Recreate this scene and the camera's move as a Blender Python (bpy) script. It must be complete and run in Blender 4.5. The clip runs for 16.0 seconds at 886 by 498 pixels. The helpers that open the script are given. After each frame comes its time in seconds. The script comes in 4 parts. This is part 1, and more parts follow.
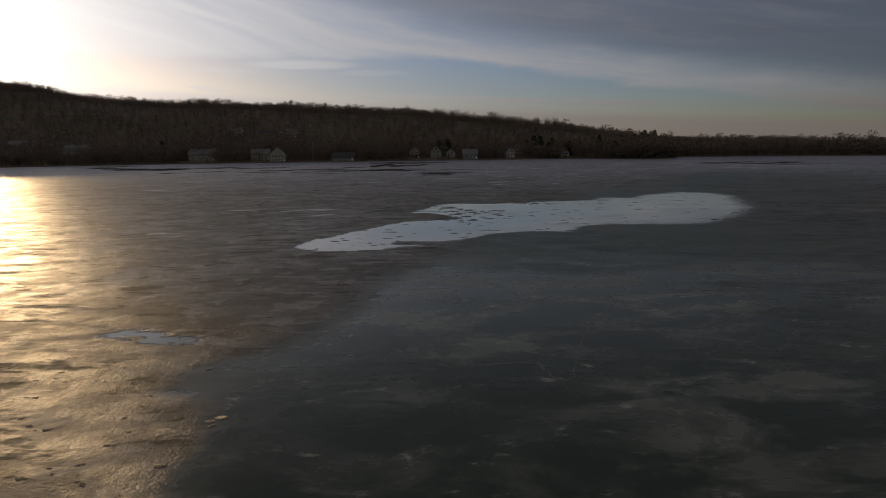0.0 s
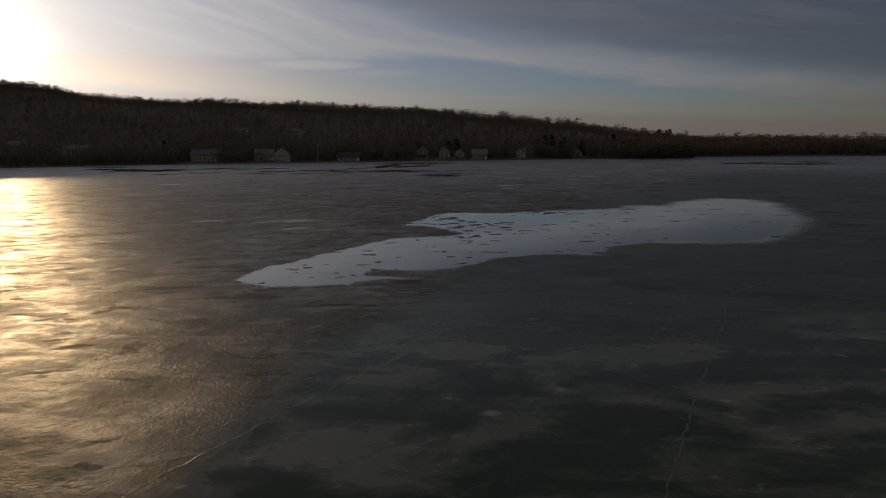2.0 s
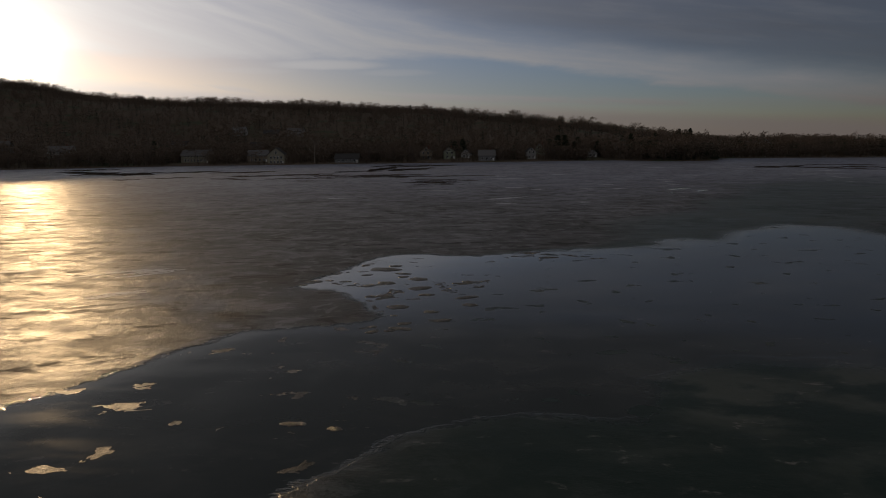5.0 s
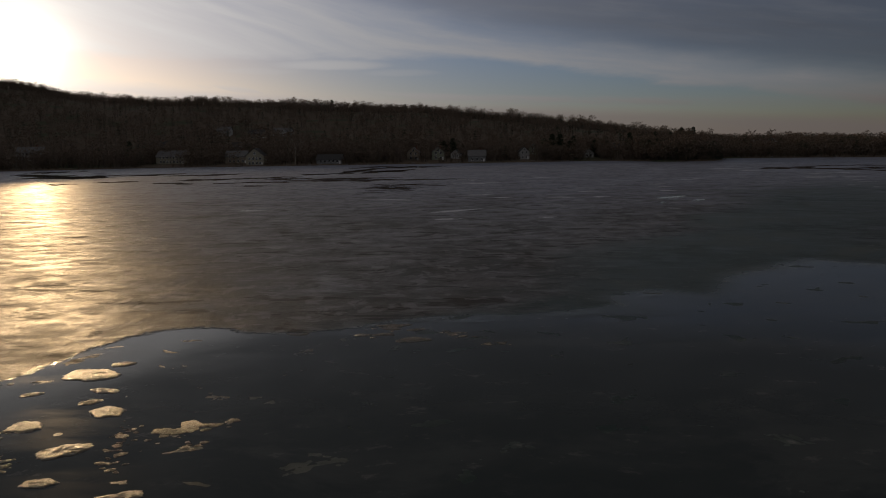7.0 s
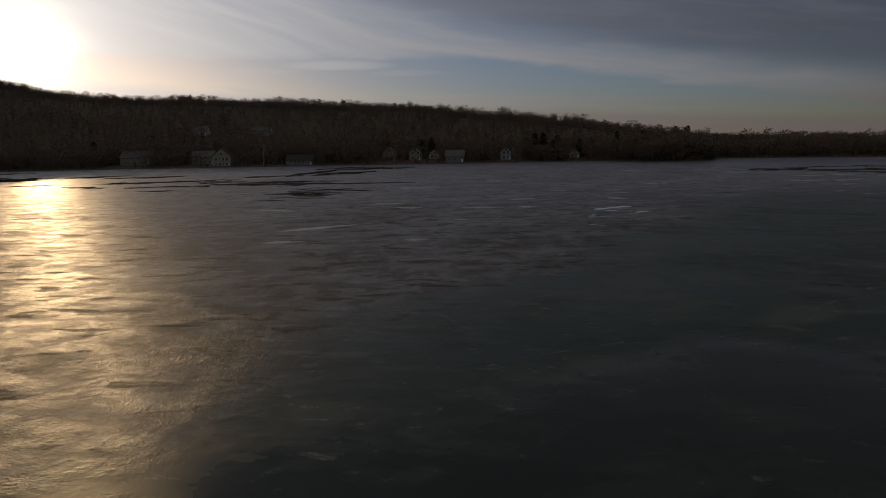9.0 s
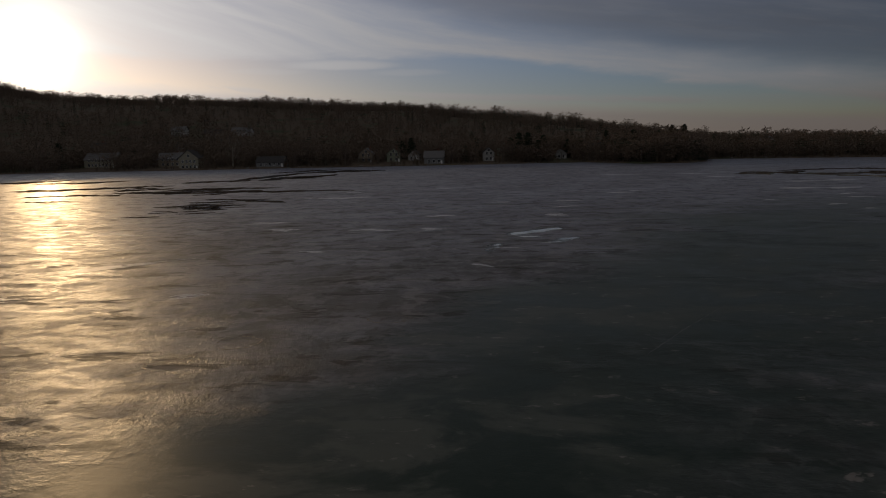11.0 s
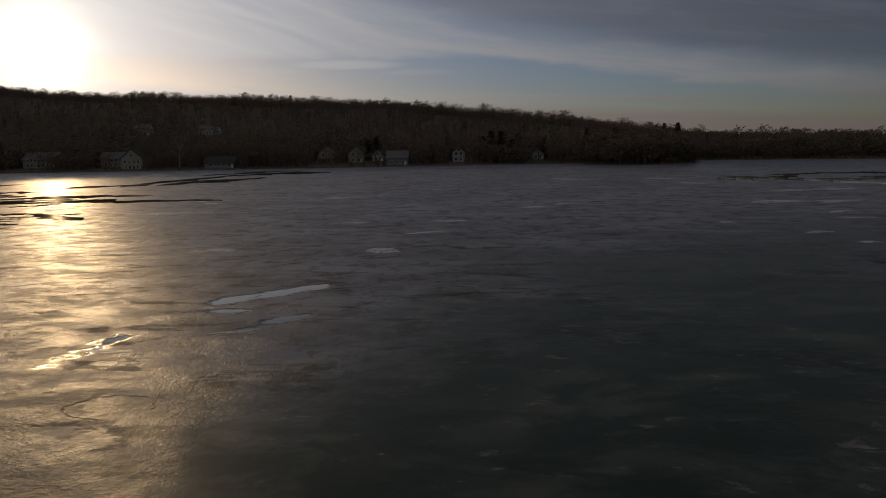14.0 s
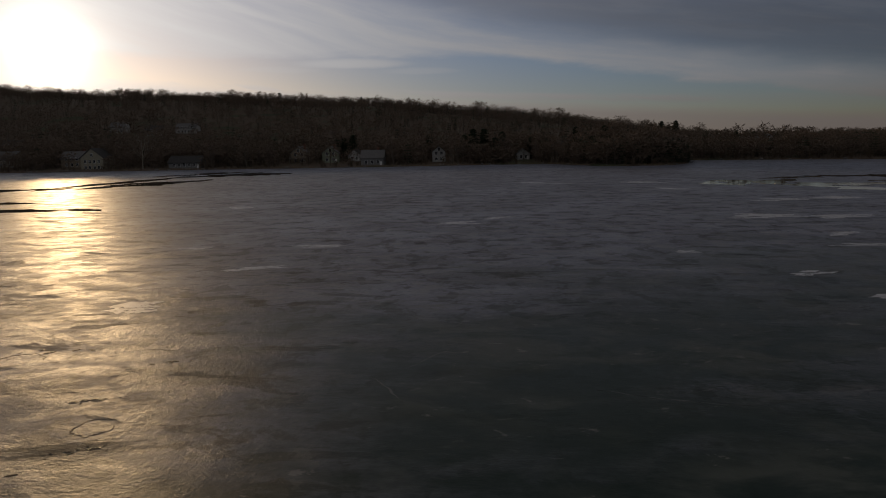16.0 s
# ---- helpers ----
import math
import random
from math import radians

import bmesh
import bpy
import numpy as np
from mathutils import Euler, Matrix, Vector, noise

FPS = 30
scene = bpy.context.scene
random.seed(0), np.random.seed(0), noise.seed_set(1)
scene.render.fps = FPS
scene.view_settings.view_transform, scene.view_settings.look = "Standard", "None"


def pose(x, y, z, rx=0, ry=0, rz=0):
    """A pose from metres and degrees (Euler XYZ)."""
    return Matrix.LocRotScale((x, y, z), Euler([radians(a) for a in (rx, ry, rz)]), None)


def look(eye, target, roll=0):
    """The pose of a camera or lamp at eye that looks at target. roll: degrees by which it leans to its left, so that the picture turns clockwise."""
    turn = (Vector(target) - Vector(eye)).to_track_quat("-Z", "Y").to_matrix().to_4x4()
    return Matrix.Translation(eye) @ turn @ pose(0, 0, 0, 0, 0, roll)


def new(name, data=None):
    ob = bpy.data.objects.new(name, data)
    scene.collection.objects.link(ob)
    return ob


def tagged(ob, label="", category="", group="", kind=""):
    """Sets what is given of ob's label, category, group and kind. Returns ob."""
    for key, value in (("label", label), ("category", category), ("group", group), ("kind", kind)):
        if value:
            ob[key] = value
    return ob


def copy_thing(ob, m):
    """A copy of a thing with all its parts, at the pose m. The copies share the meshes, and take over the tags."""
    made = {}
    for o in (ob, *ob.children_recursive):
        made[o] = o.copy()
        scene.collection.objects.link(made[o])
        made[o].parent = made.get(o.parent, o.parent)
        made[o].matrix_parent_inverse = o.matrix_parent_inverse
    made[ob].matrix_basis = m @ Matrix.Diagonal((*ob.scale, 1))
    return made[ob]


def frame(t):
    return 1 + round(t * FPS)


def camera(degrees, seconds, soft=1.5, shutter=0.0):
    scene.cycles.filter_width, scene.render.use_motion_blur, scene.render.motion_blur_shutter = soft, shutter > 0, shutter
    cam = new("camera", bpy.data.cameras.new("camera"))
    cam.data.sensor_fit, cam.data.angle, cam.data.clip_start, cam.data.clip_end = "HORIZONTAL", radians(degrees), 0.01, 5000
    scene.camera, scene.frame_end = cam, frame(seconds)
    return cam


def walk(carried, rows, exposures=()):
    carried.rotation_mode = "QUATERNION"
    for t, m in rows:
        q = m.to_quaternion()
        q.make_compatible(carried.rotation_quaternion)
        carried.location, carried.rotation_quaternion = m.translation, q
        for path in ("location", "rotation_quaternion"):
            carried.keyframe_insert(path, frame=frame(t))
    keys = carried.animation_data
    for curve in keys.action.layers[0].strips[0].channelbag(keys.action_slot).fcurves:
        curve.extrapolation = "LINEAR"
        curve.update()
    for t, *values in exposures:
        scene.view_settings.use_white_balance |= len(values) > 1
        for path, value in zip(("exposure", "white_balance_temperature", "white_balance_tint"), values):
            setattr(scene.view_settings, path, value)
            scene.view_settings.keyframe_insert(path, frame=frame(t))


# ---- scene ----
# ------------------------------------------------------------------ camera
cam = camera(64.3, 16.0, soft=1.0)
# seconds, east, north, height, pitch, roll, yaw
PATH = [
    (0.0, 0.00, 0.00, 8.00, -8.12, 0.77, -0.01),
    (0.5, 0.19, 2.86, 7.95, -8.14, 0.76, 0.28),
    (1.0, 0.45, 6.24, 7.97, -8.12, 0.75, 0.53),
    (1.5, 0.81, 10.17, 7.99, -8.11, 0.76, 0.71),
    (2.0, 1.36, 14.66, 8.01, -8.12, 0.80, 0.84),
    (2.5, 1.91, 19.36, 7.97, -8.11, 0.85, 1.02),
    (3.0, 2.29, 23.70, 8.07, -8.11, 0.87, 1.22),
    (3.5, 2.92, 28.22, 8.24, -8.14, 0.86, 1.33),
    (4.0, 4.11, 33.64, 8.41, -8.14, 0.82, 1.57),
    (4.5, 5.34, 39.43, 8.54, -8.13, 0.80, 1.79),
    (5.0, 6.62, 45.38, 8.61, -8.13, 0.82, 1.96),
    (5.5, 8.09, 51.39, 8.65, -8.13, 0.85, 2.09),
    (6.0, 9.98, 57.42, 8.65, -8.14, 0.90, 2.18),
    (6.5, 12.47, 63.43, 8.63, -8.13, 0.94, 2.26),
    (7.0, 15.60, 69.35, 8.57, -8.13, 0.96, 2.32),
    (7.5, 19.03, 75.02, 8.46, -8.12, 0.97, 2.39),
    (8.0, 22.65, 80.51, 8.36, -8.11, 0.97, 2.48),
    (8.5, 26.60, 86.26, 8.27, -8.11, 0.99, 2.55),
    (9.0, 30.43, 92.09, 8.21, -8.12, 1.04, 2.70),
    (9.5, 33.95, 97.86, 8.25, -8.13, 1.10, 2.83),
    (10.0, 37.16, 103.49, 8.38, -8.14, 1.16, 2.93),
    (10.5, 40.11, 108.96, 8.54, -8.15, 1.20, 3.00),
    (11.0, 42.89, 114.25, 8.68, -8.16, 1.22, 3.06),
    (11.5, 45.62, 119.42, 8.75, -8.17, 1.22, 3.11),
    (12.0, 48.47, 124.56, 8.71, -8.18, 1.19, 3.17),
    (12.5, 51.78, 130.04, 8.61, -8.19, 1.16, 3.29),
    (13.0, 55.03, 135.74, 8.44, -8.19, 1.14, 3.40),
    (13.5, 58.11, 141.45, 8.35, -8.17, 1.12, 3.47),
    (14.0, 61.01, 147.01, 8.27, -8.18, 1.11, 3.55),
    (14.5, 63.88, 152.43, 8.24, -8.19, 1.08, 3.71),
    (15.0, 66.53, 157.65, 8.26, -8.23, 1.08, 3.80),
    (15.5, 68.89, 162.85, 8.29, -8.24, 1.09, 3.85),
    (16.0, 71.42, 168.50, 8.17, -8.26, 1.08, 3.92),
]
walk(cam, [(t, pose(x, y, z, 90 + pitch, roll, yaw)) for t, x, y, z, pitch, roll, yaw in PATH],
     exposures=[(0.0, 0.52), (0.5, 0.44), (1.0, 0.30), (2.0, 0.16), (4.2, 0.16), (7.0, 0.10), (16.0, 0.09)])

# ------------------------------------------------------------------ world and sun
SUN_AZ, SUN_EL = -32.4, 7.3           # degrees from north (to the east positive), and above the horizon
SUN_DIR = Vector((math.sin(radians(SUN_AZ)) * math.cos(radians(SUN_EL)),
                  math.cos(radians(SUN_AZ)) * math.cos(radians(SUN_EL)), math.sin(radians(SUN_EL))))


class Nodes:
    """Short hand for building node trees."""

    def __init__(self, tree):
        self.tree = tree

    def add(self, kind, **values):
        node = self.tree.nodes.new(kind)
        for key, value in values.items():
            if key in node.inputs:
                self.put(node.inputs[key], value)
        return node

    def put(self, socket, value):
        if isinstance(value, bpy.types.NodeSocket):
            self.tree.links.new(value, socket)
        elif isinstance(value, bpy.types.Node):
            self.tree.links.new(value.outputs[0], socket)
        else:
            socket.default_value = value

    def math(self, op, a, b=0.0, c=0.0, clamp=False):
        node = self.tree.nodes.new("ShaderNodeMath")
        node.operation, node.use_clamp = op, clamp
        for socket, value in zip(node.inputs, (a, b, c)):
            self.put(socket, value)
        return node.outputs[0]

    def vmath(self, op, a, b=(0, 0, 0)):
        node = self.tree.nodes.new("ShaderNodeVectorMath")
        node.operation = op
        self.put(node.inputs[0], a)
        self.put(node.inputs[1], b)
        return node.outputs["Value" if op in ("DOT_PRODUCT", "LENGTH") else "Vector"]

    def ramp(self, x, lo, hi, a=0.0, b=1.0):
        node = self.tree.nodes.new("ShaderNodeMapRange")
        node.interpolation_type = "SMOOTHSTEP"
        for socket, value in zip(node.inputs[:5], (x, lo, hi, a, b)):
            self.put(socket, value)
        return node.outputs[0]

    def mix(self, fac, a, b, mode="MIX"):
        node = self.tree.nodes.new("ShaderNodeMix")
        node.data_type, node.blend_type = "RGBA", mode
        self.put(node.inputs[0], fac)
        for socket, value in ((node.inputs[6], a), (node.inputs[7], b)):
            self.put(socket, value if isinstance(value, (bpy.types.NodeSocket, bpy.types.Node)) else (*value, 1.0)[:4])
        return node.outputs[2]

    def combine(self, x, y, z=0.0):
        node = self.tree.nodes.new("ShaderNodeCombineXYZ")
        for socket, value in zip(node.inputs, (x, y, z)):
            self.put(socket, value)
        return node.outputs[0]

    def noise(self, vector, scale, detail=3.0, rough=0.5, distortion=0.0):
        node = self.tree.nodes.new("ShaderNodeTexNoise")
        self.put(node.inputs["Vector"], vector)
        node.inputs["Scale"].default_value = scale
        node.inputs["Detail"].default_value = detail
        node.inputs["Roughness"].default_value = rough
        node.inputs["Distortion"].default_value = distortion
        return node.outputs[0]

    def scaled(self, vector, sx, sy, sz=1.0, rot=0.0):
        node = self.tree.nodes.new("ShaderNodeMapping")
        self.put(node.inputs["Vector"], vector)
        node.inputs["Rotation"].default_value = (0, 0, radians(rot))
        node.inputs["Scale"].default_value = (sx, sy, sz)
        return node.outputs[0]


def make_world():
    world = bpy.data.worlds.new("evening_sky")
    scene.world = world
    world.use_nodes = True
    n = Nodes(world.node_tree)
    world.node_tree.nodes.clear()
    sky = n.add("ShaderNodeTexSky")
    sky.sky_type, sky.sun_disc = "NISHITA", False
    sky.sun_elevation, sky.sun_rotation = radians(SUN_EL), radians(SUN_AZ)
    sky.altitude, sky.air_density, sky.dust_density, sky.ozone_density = 150.0, 1.0, 0.8, 2.5
    way = n.vmath("NORMALIZE", n.add("ShaderNodeTexCoord").outputs["Generated"])
    split = n.add("ShaderNodeSeparateXYZ", Vector=way)
    az = n.math("MULTIPLY", n.math("ARCTAN2", split.outputs[0], split.outputs[1]), 57.2958)
    el = n.math("MULTIPLY", n.math("ARCSINE", split.outputs[2]), 57.2958)
    off = n.math("MULTIPLY", n.math("ARCCOSINE", n.vmath("DOT_PRODUCT", way, tuple(SUN_DIR))), 57.2958)
    # cirrus: a broad sheet whose lower edge sinks away from the sun, combed into long fibres
    east = n.math("MAXIMUM", az, 0.0)
    west = n.math("MAXIMUM", n.math("MULTIPLY", az, -1.0), 0.0)
    comb = n.math("ADD", el, n.math("ADD", n.math("MULTIPLY", n.math("MAXIMUM", n.math("ADD", az, 8.0), 0.0), 0.15),
                                    n.math("MULTIPLY", n.math("MINIMUM", n.math("ADD", az, 8.0), 0.0), 0.30)))
    warp = n.noise(n.combine(n.math("MULTIPLY", az, 0.06), n.math("MULTIPLY", el, 0.16)), 1.0, 3.0)
    line = n.math("ADD", comb, n.math("MULTIPLY", n.math("SUBTRACT", warp, 0.5), 1.5))
    fibre = n.noise(n.combine(n.math("MULTIPLY", az, 0.050), n.math("MULTIPLY", line, 0.55)), 1.0, 5.0, 0.55)
    fine = n.noise(n.combine(n.math("MULTIPLY", az, 0.11), n.math("MULTIPLY", line, 0.9), 3.0), 1.0, 6.0, 0.58)
    puff = n.math("MULTIPLY", n.math("SUBTRACT", n.noise(n.combine(n.math("MULTIPLY", az, 0.16), n.math("MULTIPLY", el, 0.7), 9.0), 1.0, 5.0, 0.6), 0.5), 1.5)
    under = n.math("ADD", n.math("SUBTRACT", n.math("ADD", el, n.math("MULTIPLY", east, 0.150)), 6.9), puff)
    over = n.math("SUBTRACT", n.math("ADD", 9.3, n.math("MULTIPLY", west, 0.26)), n.math("ADD", el, n.math("MULTIPLY", east, 0.176)))
    sheet = n.math("MULTIPLY", n.ramp(under, -0.20, 0.55), n.ramp(n.math("ADD", over, puff), -1.3, 1.5))
    streak = n.math("ADD", n.math("MULTIPLY", n.ramp(fibre, 0.34, 0.64), 0.55), n.math("MULTIPLY", n.ramp(fine, 0.36, 0.68), 0.45))
    sheet = n.math("MULTIPLY", sheet, n.math("ADD", n.ramp(az, -30.0, -5.0, 0.42, 0.44), n.math("MULTIPLY", streak, n.ramp(az, -28.0, 10.0, 0.46, 0.50))))
    wisps = n.math("MULTIPLY", n.ramp(over, -3.0, 0.5, 0.12, 0.0), n.ramp(fine, 0.45, 0.7))

    def lens(az0, el0, half, thick, amount):
        dx = n.math("DIVIDE", n.math("SUBTRACT", az, az0), half)
        dy = n.math("DIVIDE", n.math("ADD", n.math("SUBTRACT", el, el0), n.math("MULTIPLY", puff, 0.35)), thick)
        return n.ramp(n.math("ADD", n.math("MULTIPLY", dx, dx), n.math("MULTIPLY", dy, dy)), 0.0, 1.0, amount, 0.0)

    lone = n.math("MAXIMUM", lens(-10.8, 6.55, 5.2, 0.46, 0.75), n.math("MAXIMUM", lens(-5.4, 5.95, 3.6, 0.36, 0.28), lens(-16.5, 6.1, 4.0, 0.30, 0.20)))
    low_line = n.math("ADD", el, n.math("MULTIPLY", az, 0.040))
    strip = n.math("MULTIPLY", n.ramp(low_line, 3.4, 3.9), n.math("MULTIPLY", n.ramp(low_line, 4.0, 4.35, 1.0, 0.0), n.ramp(fine, 0.44, 0.60, 0.1, 0.55)))
    bank = n.math("ADD", n.math("SUBTRACT", n.math("SUBTRACT", 3.5, n.math("MULTIPLY", az, 0.062)), el), n.math("MULTIPLY", puff, 0.4))
    low = n.math("MULTIPLY", n.ramp(bank, -0.35, 0.7, 0.0, 0.80), n.ramp(fibre, 0.3, 0.6, 0.85, 1.0))
    cloud = n.math("ADD", n.math("ADD", sheet, wisps), n.math("ADD", lone, strip))
    cloud = n.math("MAXIMUM", cloud, low, clamp=True)
    # a thin grey veil above the sheet, lit by the sun that stands behind
    veil = n.math("MULTIPLY", n.ramp(over, -2.2, 1.8, 0.86, 0.06), n.ramp(fibre, 0.3, 0.7, 0.85, 1.0))
    veil = n.math("MAXIMUM", veil, n.ramp(el, 10.5, 15.0, 0.0, 0.96))
    near = n.math("EXPONENT", n.math("MULTIPLY", off, -1 / 17.0))
    veil_light = n.math("MULTIPLY", n.math("ADD", n.ramp(off, 65.0, 120.0, 0.40, 1.25), n.math("MULTIPLY", near, n.ramp(el, 10.5, 15.5, 6.5, 1.7))), n.math("MULTIPLY", n.ramp(el, 11.0, 28.0, 1.05, 0.85), n.ramp(el, 30.0, 60.0, 1.0, 1.6)))
    veil_colour = n.mix(near, n.mix(n.ramp(el, 10.0, 22.0), (0.92, 0.95, 1.10), (0.99, 0.98, 1.04)), (1.0, 0.97, 0.93))
    lit_veil = n.mix(1.0, veil_colour, n.combine(veil_light, veil_light, veil_light), "MULTIPLY")
    cloud_light = n.math("ADD", n.ramp(el, 2.0, 5.0, 0.82, 1.5), n.math("MULTIPLY", near, n.ramp(el, 2.0, 6.0, 5.5, 7.9)))
    cloud_colour = n.mix(n.ramp(el, 2.0, 6.0), (1.13, 0.96, 0.92), n.mix(near, (0.99, 0.97, 1.0), (1.02, 0.97, 0.91)))
    lit_cloud = n.mix(1.0, cloud_colour, n.combine(cloud_light, cloud_light, cloud_light), "MULTIPLY")
    blue = n.mix(1.0, sky.outputs[0], (0.385, 0.384, 0.505), "MULTIPLY")
    seen = n.mix(cloud, n.mix(veil, blue, lit_veil), lit_cloud)
    # the bright ring of haze close round the sun
    aureole = n.math("ADD", n.math("MULTIPLY", n.math("EXPONENT", n.math("MULTIPLY", off, -1 / 0.8)), 50.0),
                     n.math("ADD", n.math("MULTIPLY", n.math("EXPONENT", n.math("MULTIPLY", off, -1 / 1.6)), 9.5),
                                    n.math("MULTIPLY", n.math("EXPONENT", n.math("MULTIPLY", off, -1 / 6.0)), 0.7)))
    glow = n.mix(1.0, (1.0, 0.90, 0.70), n.combine(aureole, aureole, aureole), "MULTIPLY")
    total = n.mix(1.0, seen, glow, "ADD")
    back = n.add("ShaderNodeBackground", Color=total, Strength=0.10)
    n.add("ShaderNodeOutputWorld", Surface=back)


make_world()
sun = new("sun", bpy.data.lights.new("sun", "SUN"))
sun.data.energy, sun.data.angle, sun.data.color = 0.60, radians(0.6), (1.0, 0.66, 0.33)
sun.matrix_world = look((0, 0, 0), -SUN_DIR)


# ------------------------------------------------------------------ materials
def material(name):
    m = bpy.data.materials.new(name)
    m.use_nodes = True
    m.node_tree.nodes.clear()
    n = Nodes(m.node_tree)
    shader = n.add("ShaderNodeBsdfPrincipled")
    n.add("ShaderNodeOutputMaterial", Surface=shader.outputs[0])
    return m, n, shader


def plain(name, colour, dark, rough=0.8, scale=4.0, bump=0.2, metal=0.0):
    """A worn painted, wooden or stony surface: colour that varies at two scales, and a fine relief."""
    m, n, s = material(name)
    at = n.add("ShaderNodeTexCoord").outputs["Object"]
    blot = n.noise(at, scale * 0.25, 4.0, 0.6)
    grain = n.noise(at, scale * 6.0, 3.0, 0.6)
    f = n.math("ADD", n.math("MULTIPLY", n.ramp(blot, 0.3, 0.75), 0.6), n.math("MULTIPLY", grain, 0.4))
    n.put(s.inputs["Base Color"], n.mix(f, colour, dark))
    n.put(s.inputs["Roughness"], n.ramp(grain, 0.2, 0.8, rough * 0.85, min(1.0, rough * 1.1)))
    s.inputs["Metallic"].default_value = metal
    b = n.add("ShaderNodeBump", Strength=bump, Distance=0.02 if bump < 0.9 else 0.05, Height=grain)
    n.put(s.inputs["Normal"], b.outputs[0])
    return m


def bark_material(name, colour, dark):
    m, n, s = material(name)
    at = n.add("ShaderNodeTexCoord").outputs["Object"]
    grain = n.noise(n.scaled(at, 6, 6, 1.2), 2.0, 4.0, 0.65)
    rnd = n.add("ShaderNodeObjectInfo").outputs["Random"]
    isle = n.add("ShaderNodeNewGeometry").outputs["Random Per Island"]
    f = n.math("ADD", n.math("MULTIPLY", grain, 0.6), n.math("MULTIPLY", n.math("ADD", rnd, isle), 0.25))
    n.put(s.inputs["Base Color"], n.mix(f, dark, colour))
    s.inputs["Roughness"].default_value = 0.9
    return m


def ice_material():
    m, n, s = material("lake_ice")
    at = n.add("ShaderNodeNewGeometry").outputs["Position"]
    place = n.add("ShaderNodeSeparateXYZ", Vector=at)
    pool, calm = n.add("ShaderNodeAttribute"), n.add("ShaderNodeAttribute")
    pool.attribute_name, calm.attribute_name = "pool", "calm"
    # pools: a still film of water over the ice, with a ragged edge and small islands of slush
    edge_noise = n.noise(n.scaled(at, 0.36, 0.62, 1, 8), 1.0, 6.0, 0.62)
    edge_fine = n.noise(at, 3.2, 4.0, 0.6)
    depth = n.math("ADD", pool.outputs["Fac"], n.math("MULTIPLY", n.math("SUBTRACT", edge_noise, 0.5), 2.0))
    depth = n.math("ADD", depth, n.math("MULTIPLY", n.math("SUBTRACT", edge_fine, 0.5), 0.6))
    isle = n.ramp(n.noise(n.scaled(at, 0.46, 0.62, 1, 8), 1.0, 4.0, 0.55, 0.4), 0.63, 0.655)
    depth = n.math("SUBTRACT", depth, n.math("MULTIPLY", isle, 12.0))
    reach = n.math("MULTIPLY", n.ramp(place.outputs[0], 10.0, 26.0, 0.35, 1.8), n.ramp(place.outputs[1], 124.0, 134.0, 1.0, 0.14))
    film = n.ramp(depth, n.math("MULTIPLY", reach, -1.0), reach)
    # veils of air and old snow frozen into the clear ice
    veil_a = n.noise(n.scaled(at, 0.05, 0.09, 1, 24), 1.0, 5.0, 0.6, 0.6)
    veil_b = n.noise(n.scaled(at, 0.22, 0.34, 1, 30), 1.0, 5.0, 0.65, 0.4)
    veil = n.math("MULTIPLY", n.ramp(veil_a, 0.40, 0.60), n.ramp(veil_b, 0.42, 0.60))
    crumbs = n.ramp(n.noise(n.scaled(at, 0.8, 1.3, 1, 25), 1.0, 7.0, 0.72, 0.4), 0.58, 0.66)
    # frozen slush: ridges blown into long waves, grains a hand wide
    waves = n.noise(n.scaled(at, 0.7, 0.95, 1, 20), 1.0, 5.0, 0.6, 0.3)
    lumps = n.noise(at, 3.2, 5.0, 0.65)
    ripple = n.noise(n.scaled(at, 0.34, 0.62, 1, 16), 1.0, 4.0, 0.62, 0.5)
    crisp = n.noise(n.scaled(at, 0.5, 0.36, 1, -12), 1.0, 6.0, 0.66, 0.25)
    grains = n.noise(at, 9.5, 4.0, 0.65)
    swell = n.noise(n.scaled(at, 0.07, 0.045, 1, 12), 1.0, 7.0, 0.66, 0.4)
    drift = n.noise(n.scaled(at, 0.09, 0.17, 1, -14), 1.0, 7.0, 0.7, 0.6)
    # away from the rough shore side the ice turns clear in soft stages
    soft = n.math("ADD", calm.outputs["Fac"], n.math("MULTIPLY", n.math("SUBTRACT", veil_a, 0.5), n.ramp(place.outputs[1], 40.0, 90.0, 0.7, 1.7)))
    soft = n.math("ADD", soft, n.math("MULTIPLY", n.math("SUBTRACT", edge_noise, 0.5), 0.7))
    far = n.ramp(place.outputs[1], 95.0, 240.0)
    soft = n.math("MULTIPLY", n.ramp(soft, 0.15, 1.0, 0.0, 0.95), n.ramp(place.outputs[1], 180.0, 260.0, 1.0, 0.25))
    smooth = n.math("MAXIMUM", film, soft)
    dry = n.math("SUBTRACT", 1.0, smooth)
    crust = n.noise(n.scaled(at, 0.35, 0.6, 1, 18), 1.0, 6.0, 0.7, 0.4)
    frost_sheen = n.math("ADD", n.math("MULTIPLY", n.ramp(swell, 0.40, 0.60), 0.35), n.math("ADD", n.math("MULTIPLY", n.ramp(drift, 0.44, 0.58), 0.4),
                                                                                    n.math("MULTIPLY", n.ramp(crust, 0.47, 0.59), 0.25)))
    # towards the far shore the crust is more even, and whiter with painted-in sky sheen
    frost_sheen = n.math("ADD", n.math("MULTIPLY", frost_sheen, n.math("SUBTRACT", 1.0, n.math("MULTIPLY", far, 0.45))), n.math("MULTIPLY", far, 0.45))
    deep = n.ramp(place.outputs[1], 36.0, 60.0)
